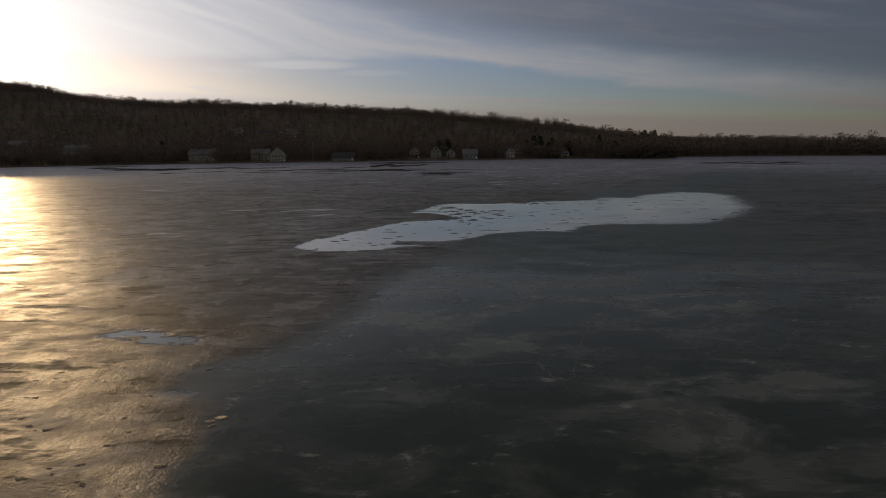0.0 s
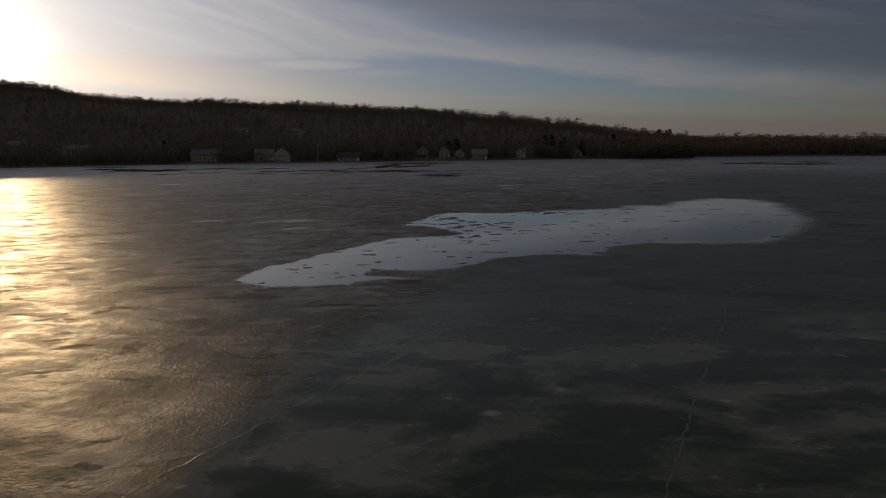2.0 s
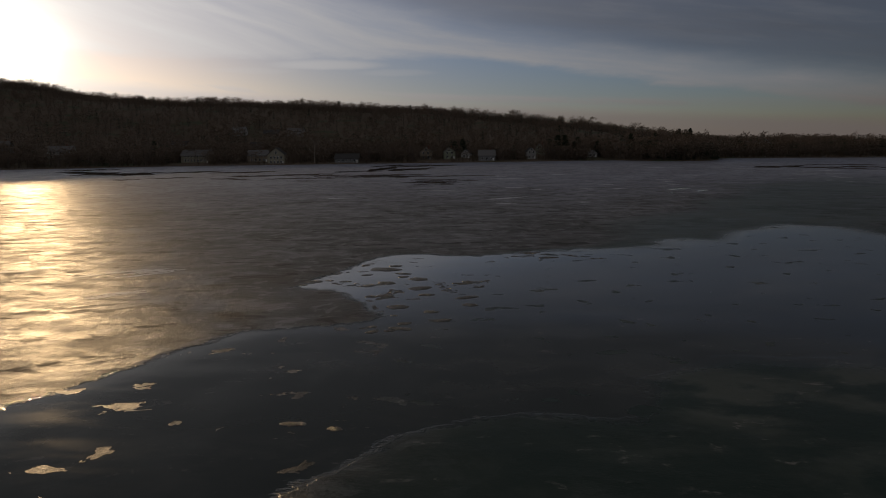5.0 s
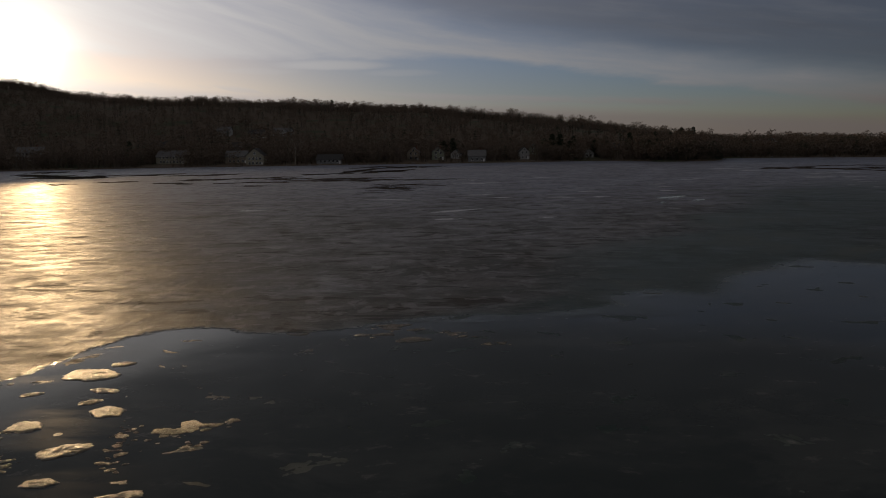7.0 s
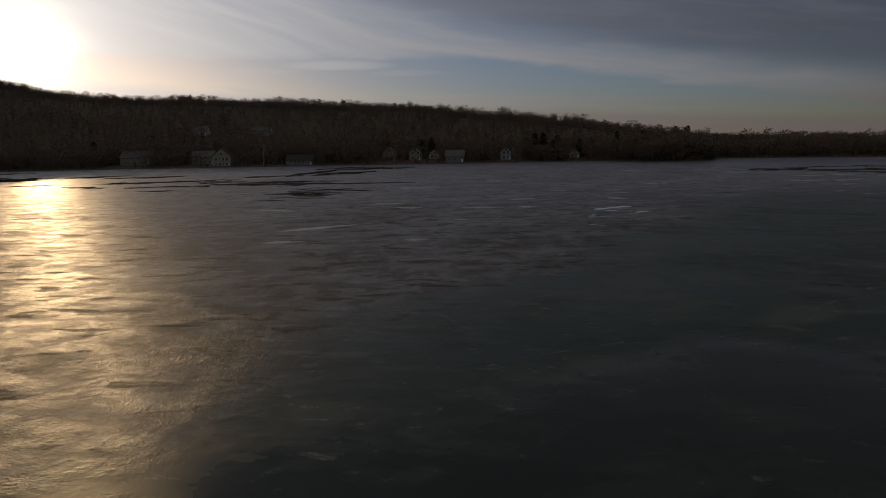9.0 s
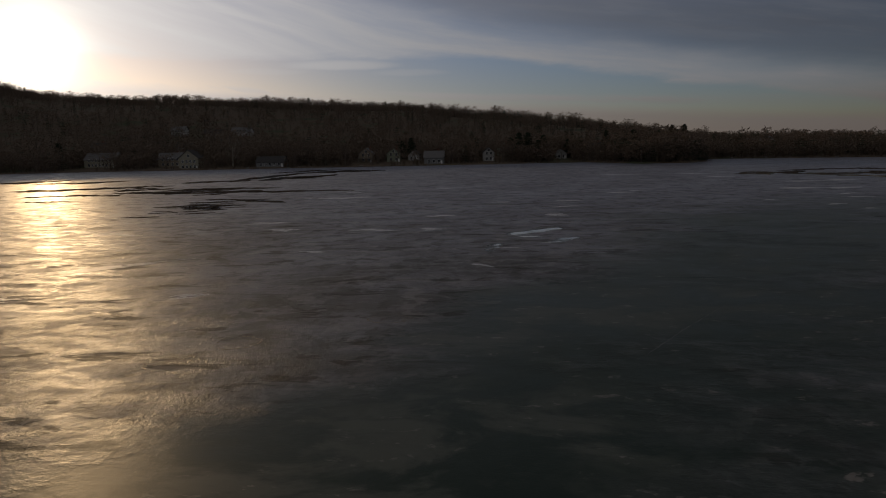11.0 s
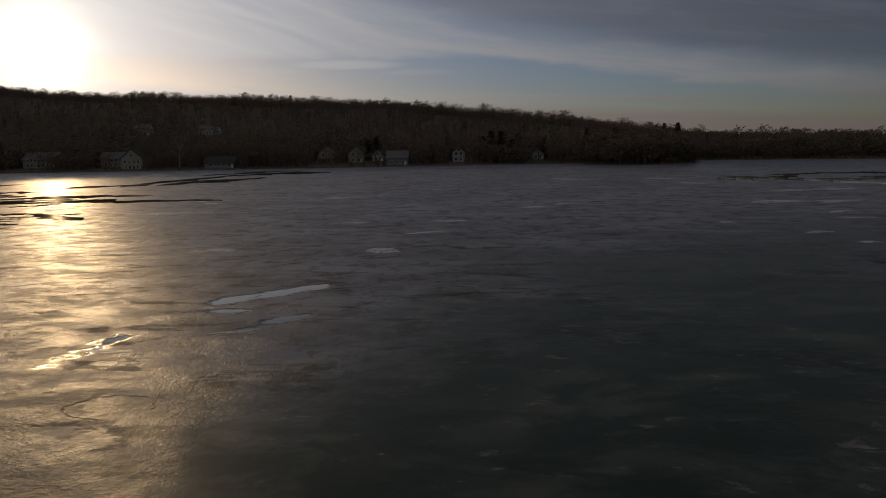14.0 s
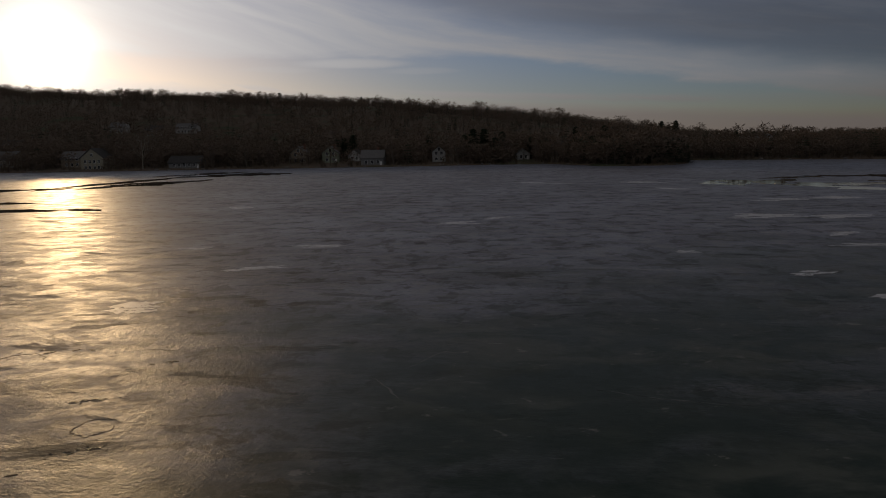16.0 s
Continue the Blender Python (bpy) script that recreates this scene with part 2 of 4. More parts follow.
    clear = n.mix(n.math("MULTIPLY", veil, 0.6), n.mix(deep, (0.030, 0.044, 0.034), (0.016, 0.034, 0.025)), n.mix(deep, (0.23, 0.24, 0.205), (0.14, 0.15, 0.13)))
    clear = n.mix(n.math("MULTIPLY", crumbs, n.ramp(veil_b, 0.44, 0.60, 0.06, 0.95)), clear, n.mix(deep, (0.36, 0.35, 0.30), (0.23, 0.22, 0.20)))
    # the bluer far tone paints in the sky mirrored at a low angle
    slush = n.mix(frost_sheen, (0.040, 0.040, 0.036), n.mix(far, (0.200, 0.192, 0.190), (0.355, 0.372, 0.475)))
    slush = n.mix(n.math("MULTIPLY", n.ramp(lumps, 0.4, 0.7), 0.4), slush, (0.064, 0.061, 0.058))
    mottle = n.ramp(n.noise(n.scaled(at, 0.22, 0.5, 1, -10), 1.0, 7.0, 0.66, 0.5), 0.56, 0.61)
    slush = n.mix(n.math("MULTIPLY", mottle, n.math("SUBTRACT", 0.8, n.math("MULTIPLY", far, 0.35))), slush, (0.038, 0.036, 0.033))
    slush = n.mix(n.ramp(crisp, 0.42, 0.47, 0.55, 0.0), slush, (0.040, 0.038, 0.035))
    slush = n.mix(n.ramp(crisp, 0.56, 0.60, 0.0, 0.40), slush, (0.32, 0.315, 0.32))
    slush = n.mix(n.ramp(ripple, 0.57, 0.62, 0.0, 0.35), slush, (0.34, 0.335, 0.345))
    water = (0.044, 0.047, 0.050)
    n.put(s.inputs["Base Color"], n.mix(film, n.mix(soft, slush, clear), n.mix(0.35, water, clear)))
    # glazed patches beside coarse crust
    rough_dry = n.math("ADD", n.ramp(crust, 0.43, 0.60, 0.37, 0.52), n.math("MULTIPLY", n.math("SUBTRACT", 1.0, frost_sheen), 0.10))
    rough_dry = n.math("ADD", rough_dry, n.math("ADD", n.math("MULTIPLY", mottle, 0.16), n.math("ADD", n.ramp(place.outputs[1], 28.0, 50.0, 0.05, -0.04), n.ramp(place.outputs[1], 60.0, 170.0, 0.0, 0.06))))
    rough_clear = n.math("ADD", n.ramp(veil_b, 0.3, 0.7, 0.16, 0.30), n.math("MULTIPLY", deep, 0.14))
    rough = n.math("ADD", n.math("MULTIPLY", rough_dry, n.math("SUBTRACT", 1.0, soft)), n.math("MULTIPLY", rough_clear, soft))
    # bare dark ice, dulled by fine scratches, gives back less of the sky than the water film does
    n.put(s.inputs["Specular IOR Level"], n.math("SUBTRACT", 0.5, n.math("ADD", n.math("MULTIPLY", film, 0.10), n.math("MULTIPLY", n.math("MULTIPLY", soft, n.math("SUBTRACT", 1.0, film)), 0.16))))
    s.inputs["IOR"].default_value = 1.31
    patchy = n.ramp(n.noise(at, 0.22, 4.0, 0.6), 0.38, 0.62, 0.40, 1.15)
    high = n.math("ADD", n.math("MULTIPLY", waves, 0.11), n.math("MULTIPLY", ripple, n.ramp(place.outputs[1], 90.0, 200.0, 0.14, 0.10)))
    high = n.math("ADD", high, n.math("MULTIPLY", n.ramp(crisp, 0.40, 0.60), 0.06))
    high = n.math("ADD", high, n.math("MULTIPLY", patchy, n.math("ADD", n.math("MULTIPLY", lumps, 0.32), n.math("MULTIPLY", grains, 0.30))))
    relief = n.math("MULTIPLY", high, n.math("ADD", n.math("MULTIPLY", dry, 0.96), n.math("MULTIPLY", n.math("SUBTRACT", 1.0, film), 0.05)))
    relief = n.math("MULTIPLY", relief, n.ramp(place.outputs[1], 185.0, 300.0, 1.0, 0.35))
    # the open eastern reach is smoother
    bay = n.ramp(place.outputs[0], 60.0, 130.0)
    relief = n.math("MULTIPLY", relief, n.math("SUBTRACT", 1.0, n.math("MULTIPLY", bay, 0.6)))
    rough = n.math("SUBTRACT", rough, n.math("MULTIPLY", bay, 0.10))
    relief = n.math("ADD", relief, n.math("ADD", n.math("MULTIPLY", dry, 0.05), n.math("MULTIPLY", n.math("MULTIPLY", film, waves), 0.018)))
    n.put(s.inputs["Roughness"], n.math("ADD", n.math("MULTIPLY", rough, n.math("SUBTRACT", 1.0, film)), n.math("MULTIPLY", film, n.ramp(n.noise(n.scaled(at, 0.13, 0.42, 1, 10), 1.0, 5.0, 0.6), 0.42, 0.62, 0.04, 0.12))))
    b = n.add("ShaderNodeBump", Strength=0.8, Distance=0.16, Height=relief)
    n.put(s.inputs["Normal"], b.outputs[0])
    return m


def ground_material():
    m, n, s = material("leaf_litter")
    at = n.add("ShaderNodeNewGeometry").outputs["Position"]
    big = n.noise(at, 0.03, 5.0, 0.6)
    small = n.noise(at, 0.7, 5.0, 0.65)
    c = n.mix(n.ramp(small, 0.3, 0.7), (0.08, 0.056, 0.036), (0.16, 0.115, 0.072))
    c = n.mix(n.ramp(big, 0.5, 0.66), c, (0.06, 0.072, 0.03))
    n.put(s.inputs["Base Color"], c)
    s.inputs["Roughness"].default_value = 0.95
    b = n.add("ShaderNodeBump", Strength=0.5, Distance=0.3, Height=small)
    n.put(s.inputs["Normal"], b.outputs[0])
    return m


def water_material():
    m, n, s = material("open_water")
    at = n.add("ShaderNodeNewGeometry").outputs["Position"]
    s.inputs["Base Color"].default_value = (0.008, 0.011, 0.012, 1)
    s.inputs["Roughness"].default_value = 0.04
    s.inputs["IOR"].default_value = 1.333
    b = n.add("ShaderNodeBump", Strength=0.05, Distance=0.02, Height=n.noise(at, 3.0, 2.0))
    n.put(s.inputs["Normal"], b.outputs[0])
    return m


def glass_material():
    m, n, s = material("window_glass")
    s.inputs["Base Color"].default_value = (0.02, 0.024, 0.028, 1)
    s.inputs["Roughness"].default_value = 0.06
    return m


ICE, GROUND, WATER, GLASS = ice_material(), ground_material(), water_material(), glass_material()
BARK = bark_material("bark_grey_brown", (0.145, 0.115, 0.088), (0.080, 0.064, 0.050))
BARK_PALE = bark_material("bark_pale", (0.42, 0.37, 0.29), (0.20, 0.17, 0.13))
TWIG = bark_material("twigs_brown", (0.215, 0.155, 0.108), (0.14, 0.102, 0.072))
NEEDLE = bark_material("needles_dark_green", (0.045, 0.065, 0.030), (0.020, 0.032, 0.016))
SCRUB = bark_material("scrub_brown", (0.16, 0.12, 0.075), (0.07, 0.05, 0.034))
REED = bark_material("reeds_straw", (0.34, 0.26, 0.15), (0.18, 0.13, 0.08))
CREAM = plain("siding_cream", (0.36, 0.33, 0.245), (0.26, 0.24, 0.18))
WHITE = plain("siding_white", (0.46, 0.45, 0.42), (0.34, 0.33, 0.315))
GREY = plain("siding_grey", (0.24, 0.24, 0.233), (0.17, 0.17, 0.17))
SAGE = plain("siding_sage", (0.30, 0.325, 0.23), (0.22, 0.24, 0.17))
TAN = plain("siding_tan", (0.31, 0.25, 0.18), (0.22, 0.18, 0.13))
TRIM = plain("trim_white", (0.78, 0.77, 0.74), (0.66, 0.65, 0.62), 0.6)
SHINGLE = plain("roof_shingle_dark", (0.075, 0.07, 0.066), (0.045, 0.042, 0.04), 0.9)
SHINGLE_GREY = plain("roof_shingle_grey", (0.20, 0.19, 0.18), (0.13, 0.125, 0.12), 0.9)
BRICK = plain("chimney_brick", (0.26, 0.12, 0.08), (0.17, 0.08, 0.06), 0.9)
PLANK = plain("weathered_planks", (0.30, 0.26, 0.21), (0.19, 0.165, 0.135), 0.85)
LUMP = plain("frozen_slush_lump", (0.21, 0.18, 0.14), (0.07, 0.058, 0.045), 0.30, 3.0, 1.0)
STONE = plain("shore_stone", (0.24, 0.22, 0.20), (0.12, 0.11, 0.10), 0.85)
# dark brown that paints the shade inside the melt holes
PIT = plain("melt_hole_dark", (0.030, 0.025, 0.020), (0.014, 0.012, 0.010), 0.75, 9.0, 0.6)
SLUSH_RIDGE = plain("slush_ridge", (0.24, 0.20, 0.155), (0.07, 0.06, 0.05), 0.5, 9.0, 0.9)
RIDGE_ICE = plain("healed_crack_ice", (0.11, 0.115, 0.103), (0.055, 0.06, 0.054), 0.4, 8.0, 0.4)


# ------------------------------------------------------------------ mesh helpers
def mesh_of(name, verts, faces, mats, smooth=False, slots=None):
    me = bpy.data.meshes.new(name)
    me.from_pydata([tuple(v) for v in verts], [], faces)
    for m in mats:
        me.materials.append(m)
    if slots is not None:
        me.polygons.foreach_set("material_index", np.asarray(slots, dtype=np.int32))
    if smooth:
        me.polygons.foreach_set("use_smooth", np.ones(len(faces), dtype=bool))
    me.update()
    return me


def part(name, me, parent, label=""):
    ob = new(name, me)
    ob.parent = parent
    return tagged(ob, label) if label else ob


def holder(name, m, label, category, group="", kind=""):
    ob = new(name)
    ob.matrix_world = m
    return tagged(ob, label, category, group, kind)


def box(x0, x1, y0, y1, z0, z1):
    v = [(x, y, z) for z in (z0, z1) for x, y in ((x0, y0), (x1, y0), (x1, y1), (x0, y1))]
    f = [(3, 2, 1, 0), (4, 5, 6, 7), (0, 1, 5, 4), (1, 2, 6, 5), (2, 3, 7, 6), (3, 0, 4, 7)]
    return v, f


def boxes(name, items, mat):
    verts, faces = [], []
    for it in items:
        v, f = box(*it)
        faces += [tuple(i + len(verts) for i in q) for q in f]
        verts += v
    return mesh_of(name, verts, faces, [mat])


# ------------------------------------------------------------------ the lake's shape and the land round it
SHORE_X = [-3000, -900, -420, -260, -180, -110, -50, 10, 60, 95, 104, 112, 134, 146, 158, 200, 300, 420, 900, 3000]
SHORE_Y = [100, 180, 330, 440, 474, 474, 474, 472, 474, 476, 452, 428, 428, 446, 496, 478, 420, 350, 200, 100]
RIDGE_X = [-3000, -900, -552, -482, -461, -341, -270, -186, -145, -94, -44, 5, 83, 154, 186, 225, 297, 361, 439, 560, 900, 3000]
RIDGE_H = [104, 104, 89, 82, 74, 62.5, 62, 57, 54, 52, 50.5, 42.5, 35, 27, 23.5, 15.5, 10, 10, 5, 2, 0, 0]


def shore(x):
    wob = 1.6 * noise.noise((x * 0.06, 3.1, 0.0)) + 0.7 * noise.noise((x * 0.23, 8.3, 0.0))
    return float(np.interp(x, SHORE_X, SHORE_Y)) + wob


def land(x, y):
    """Height of the ground north of the shore."""
    d = y - shore(x)
    if d <= 0:
        return -0.4 + max(d, -6.0) * 0.12
    ridge = float(np.interp(x, RIDGE_X, RIDGE_H))
    reach = max(900.0 - shore(x), 200.0)
    bank = 0.7 * min(1.0, d / 2.0) - 0.4 + 0.05 * min(d, 60.0)
    s = min(max((d - 25.0) / (reach - 25.0), 0.0), 1.0)
    rise = (ridge - 3.0) * (0.35 * s + 0.65 * s * s * (3 - 2 * s))
    fall = max(0.0, (d - reach) / 900.0)
    rough = 1.6 * noise.noise((x * 0.012, y * 0.012, 0.5)) * min(1.0, d / 60.0)
    return bank + max(rise, 0.0) * max(0.3, 1 - fall) + rough


def make_ground():
    xs = np.concatenate([np.linspace(-3000, -900, 16), np.linspace(-880, -320, 57), np.linspace(-310, 260, 229),
                         np.linspace(270, 600, 45), np.linspace(700, 3000, 14)])
    ds = np.concatenate([[-12, -4, -1.5, -0.4, 0.2, 0.8, 2, 3.5, 5, 8, 12], np.linspace(18, 460, 52), np.linspace(470, 840, 38), np.linspace(900, 2600, 12)])
    verts = [(x, shore(x) + d, land(x, shore(x) + d)) for x in xs for d in ds]
    n = len(ds)
    faces = [(i * n + j, (i + 1) * n + j, (i + 1) * n + j + 1, i * n + j + 1) for i in range(len(xs) - 1) for j in range(n - 1)]
    tagged(new("ground", mesh_of("ground", verts, faces, [GROUND], True)),
           "wooded lakeside slope covered with brown leaf litter", "ground", kind="structure")
    # low land that closes the lake to the south
    xs, ds = np.linspace(-3000, 3000, 61), [0, 4, 60, 300, 1200]
    verts = [(x, -700 + 60 * noise.noise((x * 0.002, 1, 0)) - d, (-0.5, 1, 8, 18, 18)[k]) for x in xs for k, d in enumerate(ds)]
    faces = [(i * 5 + j + 1, (i + 1) * 5 + j + 1, (i + 1) * 5 + j, i * 5 + j) for i in range(60) for j in range(4)]
    tagged(new("ground_south", mesh_of("ground_south", verts, faces, [GROUND], True)),
           "low wooded land behind the lake", "ground", kind="structure")


make_ground()

# ------------------------------------------------------------------ the ice
# outline of the large pool of clear ice, and capsules (x0, y0, x1, y1, radius) of the others
POOL = [(-12.5, 60), (-11.8, 63.5), (-10.6, 65), (-9.5, 68), (-7.8, 71.3), (-4.6, 78.2), (0.2, 79.3), (1.6, 80.4), (2.2, 81.2), (1.3, 82.3),
        (0.3, 84.6), (-0.6, 86), (-1.9, 88), (-4.9, 88.6), (-3.9, 91.2), (-3.0, 93.8), (-1.8, 97.5), (-1.2, 100.5), (0.6, 102.6), (3.2, 102.8),
        (5.2, 101.8), (8.6, 102), (12, 103.5), (17.4, 104.5), (23.2, 106.5), (25, 106), (29.6, 109.5), (32.5, 115.5), (36, 118), (40.5, 122),
        (45, 118.5), (46, 112), (42.4, 100), (39.5, 90), (33, 79), (27, 72), (22, 72), (17.5, 73.2), (13.2, 70.5), (12.6, 66.5),
        (8, 67.2), (4.8, 65.7), (1.9, 62), (0.9, 60), (-0.4, 58.3), (-3.5, 57.3), (-5.1, 55.8), (-8, 55.6), (-10.4, 55.5), (-12.6, 57.5)]
CLEAR = [(-14.6, 30.2, -13.2, 30.3, 0.95), (-13.2, 29.8, -10.9, 29.2, 0.65),
         (26, 108, 30, 106, 2.6), (20.5, 104.5, 24, 105.5, 0.9), (11.5, 104.0, 16.3, 104.4, 0.6),
         (46.1, 184.8, 50.6, 188.8, 0.95), (49.6, 178.4, 51.5, 181.4, 0.65), (43.6, 173.2, 44.1, 177.2, 0.6), (46.6, 182.6, 48.4, 182.3, 0.6)]
# tongues of slush that stand in the large pool
SLUSH = [(-3.4, 60.2, -0.6, 59.4, 0.9), (-1.0, 58.9, 0.6, 60.6, 0.5)]
# the line (north, east) along which rough slush passes into clear ice
EDGE_Y = [-40, 15, 19, 21.4, 23, 26, 28.5, 31, 34.5, 39, 44, 48, 54, 58, 64, 80, 104, 110, 121, 128, 137, 142, 147, 156, 165, 174, 181, 188, 194, 202, 228, 320]
EDGE_X = [-8, -7.4, -7.3, -7.9, -10.2, -9, -7.3, -5.9, -5.0, -4.4, -3.8, -1.5, 0.0, 0.5, 3, 4.3, 9, 20, 22, 25, 33, 38, 39, 43, 50, 55.5, 58, 60.5, 61, 65, 77, 140]


def polygon_distance(px, py, poly):
    """Signed distance to an outline, positive inside."""
    best, inside = np.full(px.shape, 1e9), np.zeros(px.shape, bool)
    for (ax, ay), (bx, by) in zip(poly, poly[1:] + poly[:1]):
        t = np.clip(((px - ax) * (bx - ax) + (py - ay) * (by - ay)) / ((bx - ax) ** 2 + (by - ay) ** 2), 0, 1)
        best = np.minimum(best, np.hypot(px - ax - t * (bx - ax), py - ay - t * (by - ay)))
        inside ^= ((ay > py) != (by > py)) & (px < (bx - ax) * (py - ay) / (by - ay + 1e-12) + ax)
    return np.where(inside, best, -best)


def make_ice():
    xs = np.concatenate([np.linspace(-3000, -300, 12), np.linspace(-280, -70, 22), np.arange(-65, 150, 0.95), np.linspace(155, 300, 16), np.linspace(350, 3000, 12)])
    ys = np.concatenate([np.linspace(-1500, -60, 12), np.arange(-40, 0, 5.0), np.arange(2, 230, 0.95), np.linspace(234, 520, 40), np.linspace(600, 1500, 6)])
    gx, gy = np.meshgrid(xs, ys, indexing="ij")
    pool = np.maximum(polygon_distance(gx, gy, POOL), -40)
    for x0, y0, x1, y1, r in CLEAR:
        t = np.clip(((gx - x0) * (x1 - x0) + (gy - y0) * (y1 - y0)) / ((x1 - x0) ** 2 + (y1 - y0) ** 2), 0, 1)
        pool = np.maximum(pool, r - np.hypot(gx - x0 - t * (x1 - x0), gy - y0 - t * (y1 - y0)))
    for x0, y0, x1, y1, r in SLUSH:
        t = np.clip(((gx - x0) * (x1 - x0) + (gy - y0) * (y1 - y0)) / ((x1 - x0) ** 2 + (y1 - y0) ** 2), 0, 1)
        pool = np.minimum(pool, np.hypot(gx - x0 - t * (x1 - x0), gy - y0 - t * (y1 - y0)) - r)
    pool = np.clip(pool, -8, 8)
    over = gx - np.interp(gy, EDGE_Y, EDGE_X)
    width = np.interp(gy, [0, 30, 45, 60, 110, 180, 260], [2.2, 2.6, 5, 5, 10, 14, 70])
    calm = np.clip((over + 0.5 * width) / width, 0, 1) * np.interp(gy, [-40, 200, 240, 280], [1, 1, 0.5, 0.1])
    calm *= np.interp(over, [12, 70], [1.0, 0.2])
    n = len(ys)
    verts = np.stack([gx.ravel(), gy.ravel(), np.zeros(gx.size)], -1)
    faces = [(i * n + j, (i + 1) * n + j, (i + 1) * n + j + 1, i * n + j + 1) for i in range(len(xs) - 1) for j in range(n - 1)]
    me = mesh_of("ice", verts, faces, [ICE], True)
    me.attributes.new("pool", "FLOAT", "POINT").data.foreach_set("value", pool.ravel().astype(np.float32))
    me.attributes.new("calm", "FLOAT", "POINT").data.foreach_set("value", calm.ravel().astype(np.float32))
    tagged(new("water", me), "frozen lake with rough grey slush ice and pools of clear dark ice", "lake ice", kind="structure")


make_ice()

rng = random.Random(7)


def sliver(name, length, width, mat, z, seed, n=40):
    """A flat sheet with a ragged, drawn-out outline and a thin rim."""
    shift = seed * 7.31
    top, bottom = [], []
    for i in range(n):
        u = i / (n - 1)
        x = (u - 0.5) * length
        body = width * math.sin(math.pi * u) ** 0.7
        mid = 0.45 * width * noise.noise((u * 2.5, shift, 0.3))
        a = 0.5 * body * (0.75 + 0.9 * noise.noise((u * 7, shift, 1.7)) + 0.5 * noise.noise((u * 19, shift, 2.9)))
        b = 0.5 * body * (0.75 + 0.9 * noise.noise((u * 7, shift, 5.1)) + 0.5 * noise.noise((u * 19, shift, 6.7)))
        top.append((x, mid + max(a, 0.01)))
        bottom.append((x, mid - max(b, 0.01)))
    verts = [(x, y, z) for x, y in top] + [(x, y, z) for x, y in bottom]
    verts += [(x, y, -0.01) for x, y, _ in verts]
    faces = [(n + i, n + i + 1, i + 1, i) for i in range(n - 1)]
    faces += [(i, i + 1, 2 * n + i + 1, 2 * n + i) for i in range(n - 1)]
    faces += [(n + i + 1, n + i, 3 * n + i, 3 * n + i + 1) for i in range(n - 1)]
    return mesh_of(name, verts, faces, [mat])


# open leads: long slivers of dark water towards the far shore (x, y, length, width, turn)
LEADS = [(-104, 270, 9, 6, 6), (-142, 327, 29, 7, -38), (-190, 412, 26, 12, 20), (-124, 326, 14, 8, 20), (-94, 282, 14, 5, 20), (-111, 345, 17, 13, -21),
         (-88, 331, 20, 9, -21), (-63, 292, 24, 8, 2), (-48, 297, 17, 7, 25), (-70, 267, 13, 5, -16), (-43, 262, 17, 7, -12), (-41, 244, 11, 2.6, -20),
         (-26, 270, 22, 6, 14), (-18, 268, 27, 5, -10), (-4.8, 269, 27, 5.5, -14), (-15.7, 344, 38, 6, 66), (1.5, 239, 17, 3.8, -34), (-6, 229, 10, 3, 30),
         (-9, 404, 24, 10, 35), (-36, 326, 17, 8, -5), (-29, 359, 56, 4, 82), (-29, 424, 14, 15, -12), (-22, 404, 42, 5, 70), (-41, 284, 14, 6, -6),
         (-20, 282, 27, 6.5, 8), (-14, 260, 8, 3, 50), (-12.6, 266, 7, 3, 18), (-160, 356, 70, 7, -40), (-130, 334, 22, 14, 30), (145, 333, 20, 4, 10),
         (156, 330, 14, 5, -30), (125, 317, 18, 9, -8), (140, 303, 22, 8, -45), (132, 292, 40, 5, -70)]
# a broken patch of small leads
r_lead = random.Random(17)
for k in range(26):
    LEADS.append((-2.5 + r_lead.uniform(-5, 5), r_lead.uniform(209, 246), r_lead.uniform(2.5, 6), r_lead.uniform(1.0, 2.6), r_lead.uniform(-10, 25)))
for k, (x, y, length, width, turn) in enumerate(LEADS):
    for j in range(2 if length > 9 else 1):
        ob = new("water_lead", sliver("lead", length * (1.1 if j == 0 else 0.6), width * float(np.interp(y, [240, 290, 340], [1.0, 1.7, 2.3])) * (1.0 if j == 0 else 0.7), WATER, 0.006 + 0.0003 * (2 * k + j), 2 * k + j))
        slide = 0.0 if j == 0 else r_lead.uniform(-0.5, 0.5) * length
        ob.matrix_world = pose(x + slide, y + (0 if j == 0 else r_lead.uniform(-1.6, 1.6) * width), 0, 0, 0, turn + r_lead.uniform(-4, 4))
        tagged(ob, "long dark sliver of open water in the lake ice", "water lead", "open leads", "structure")


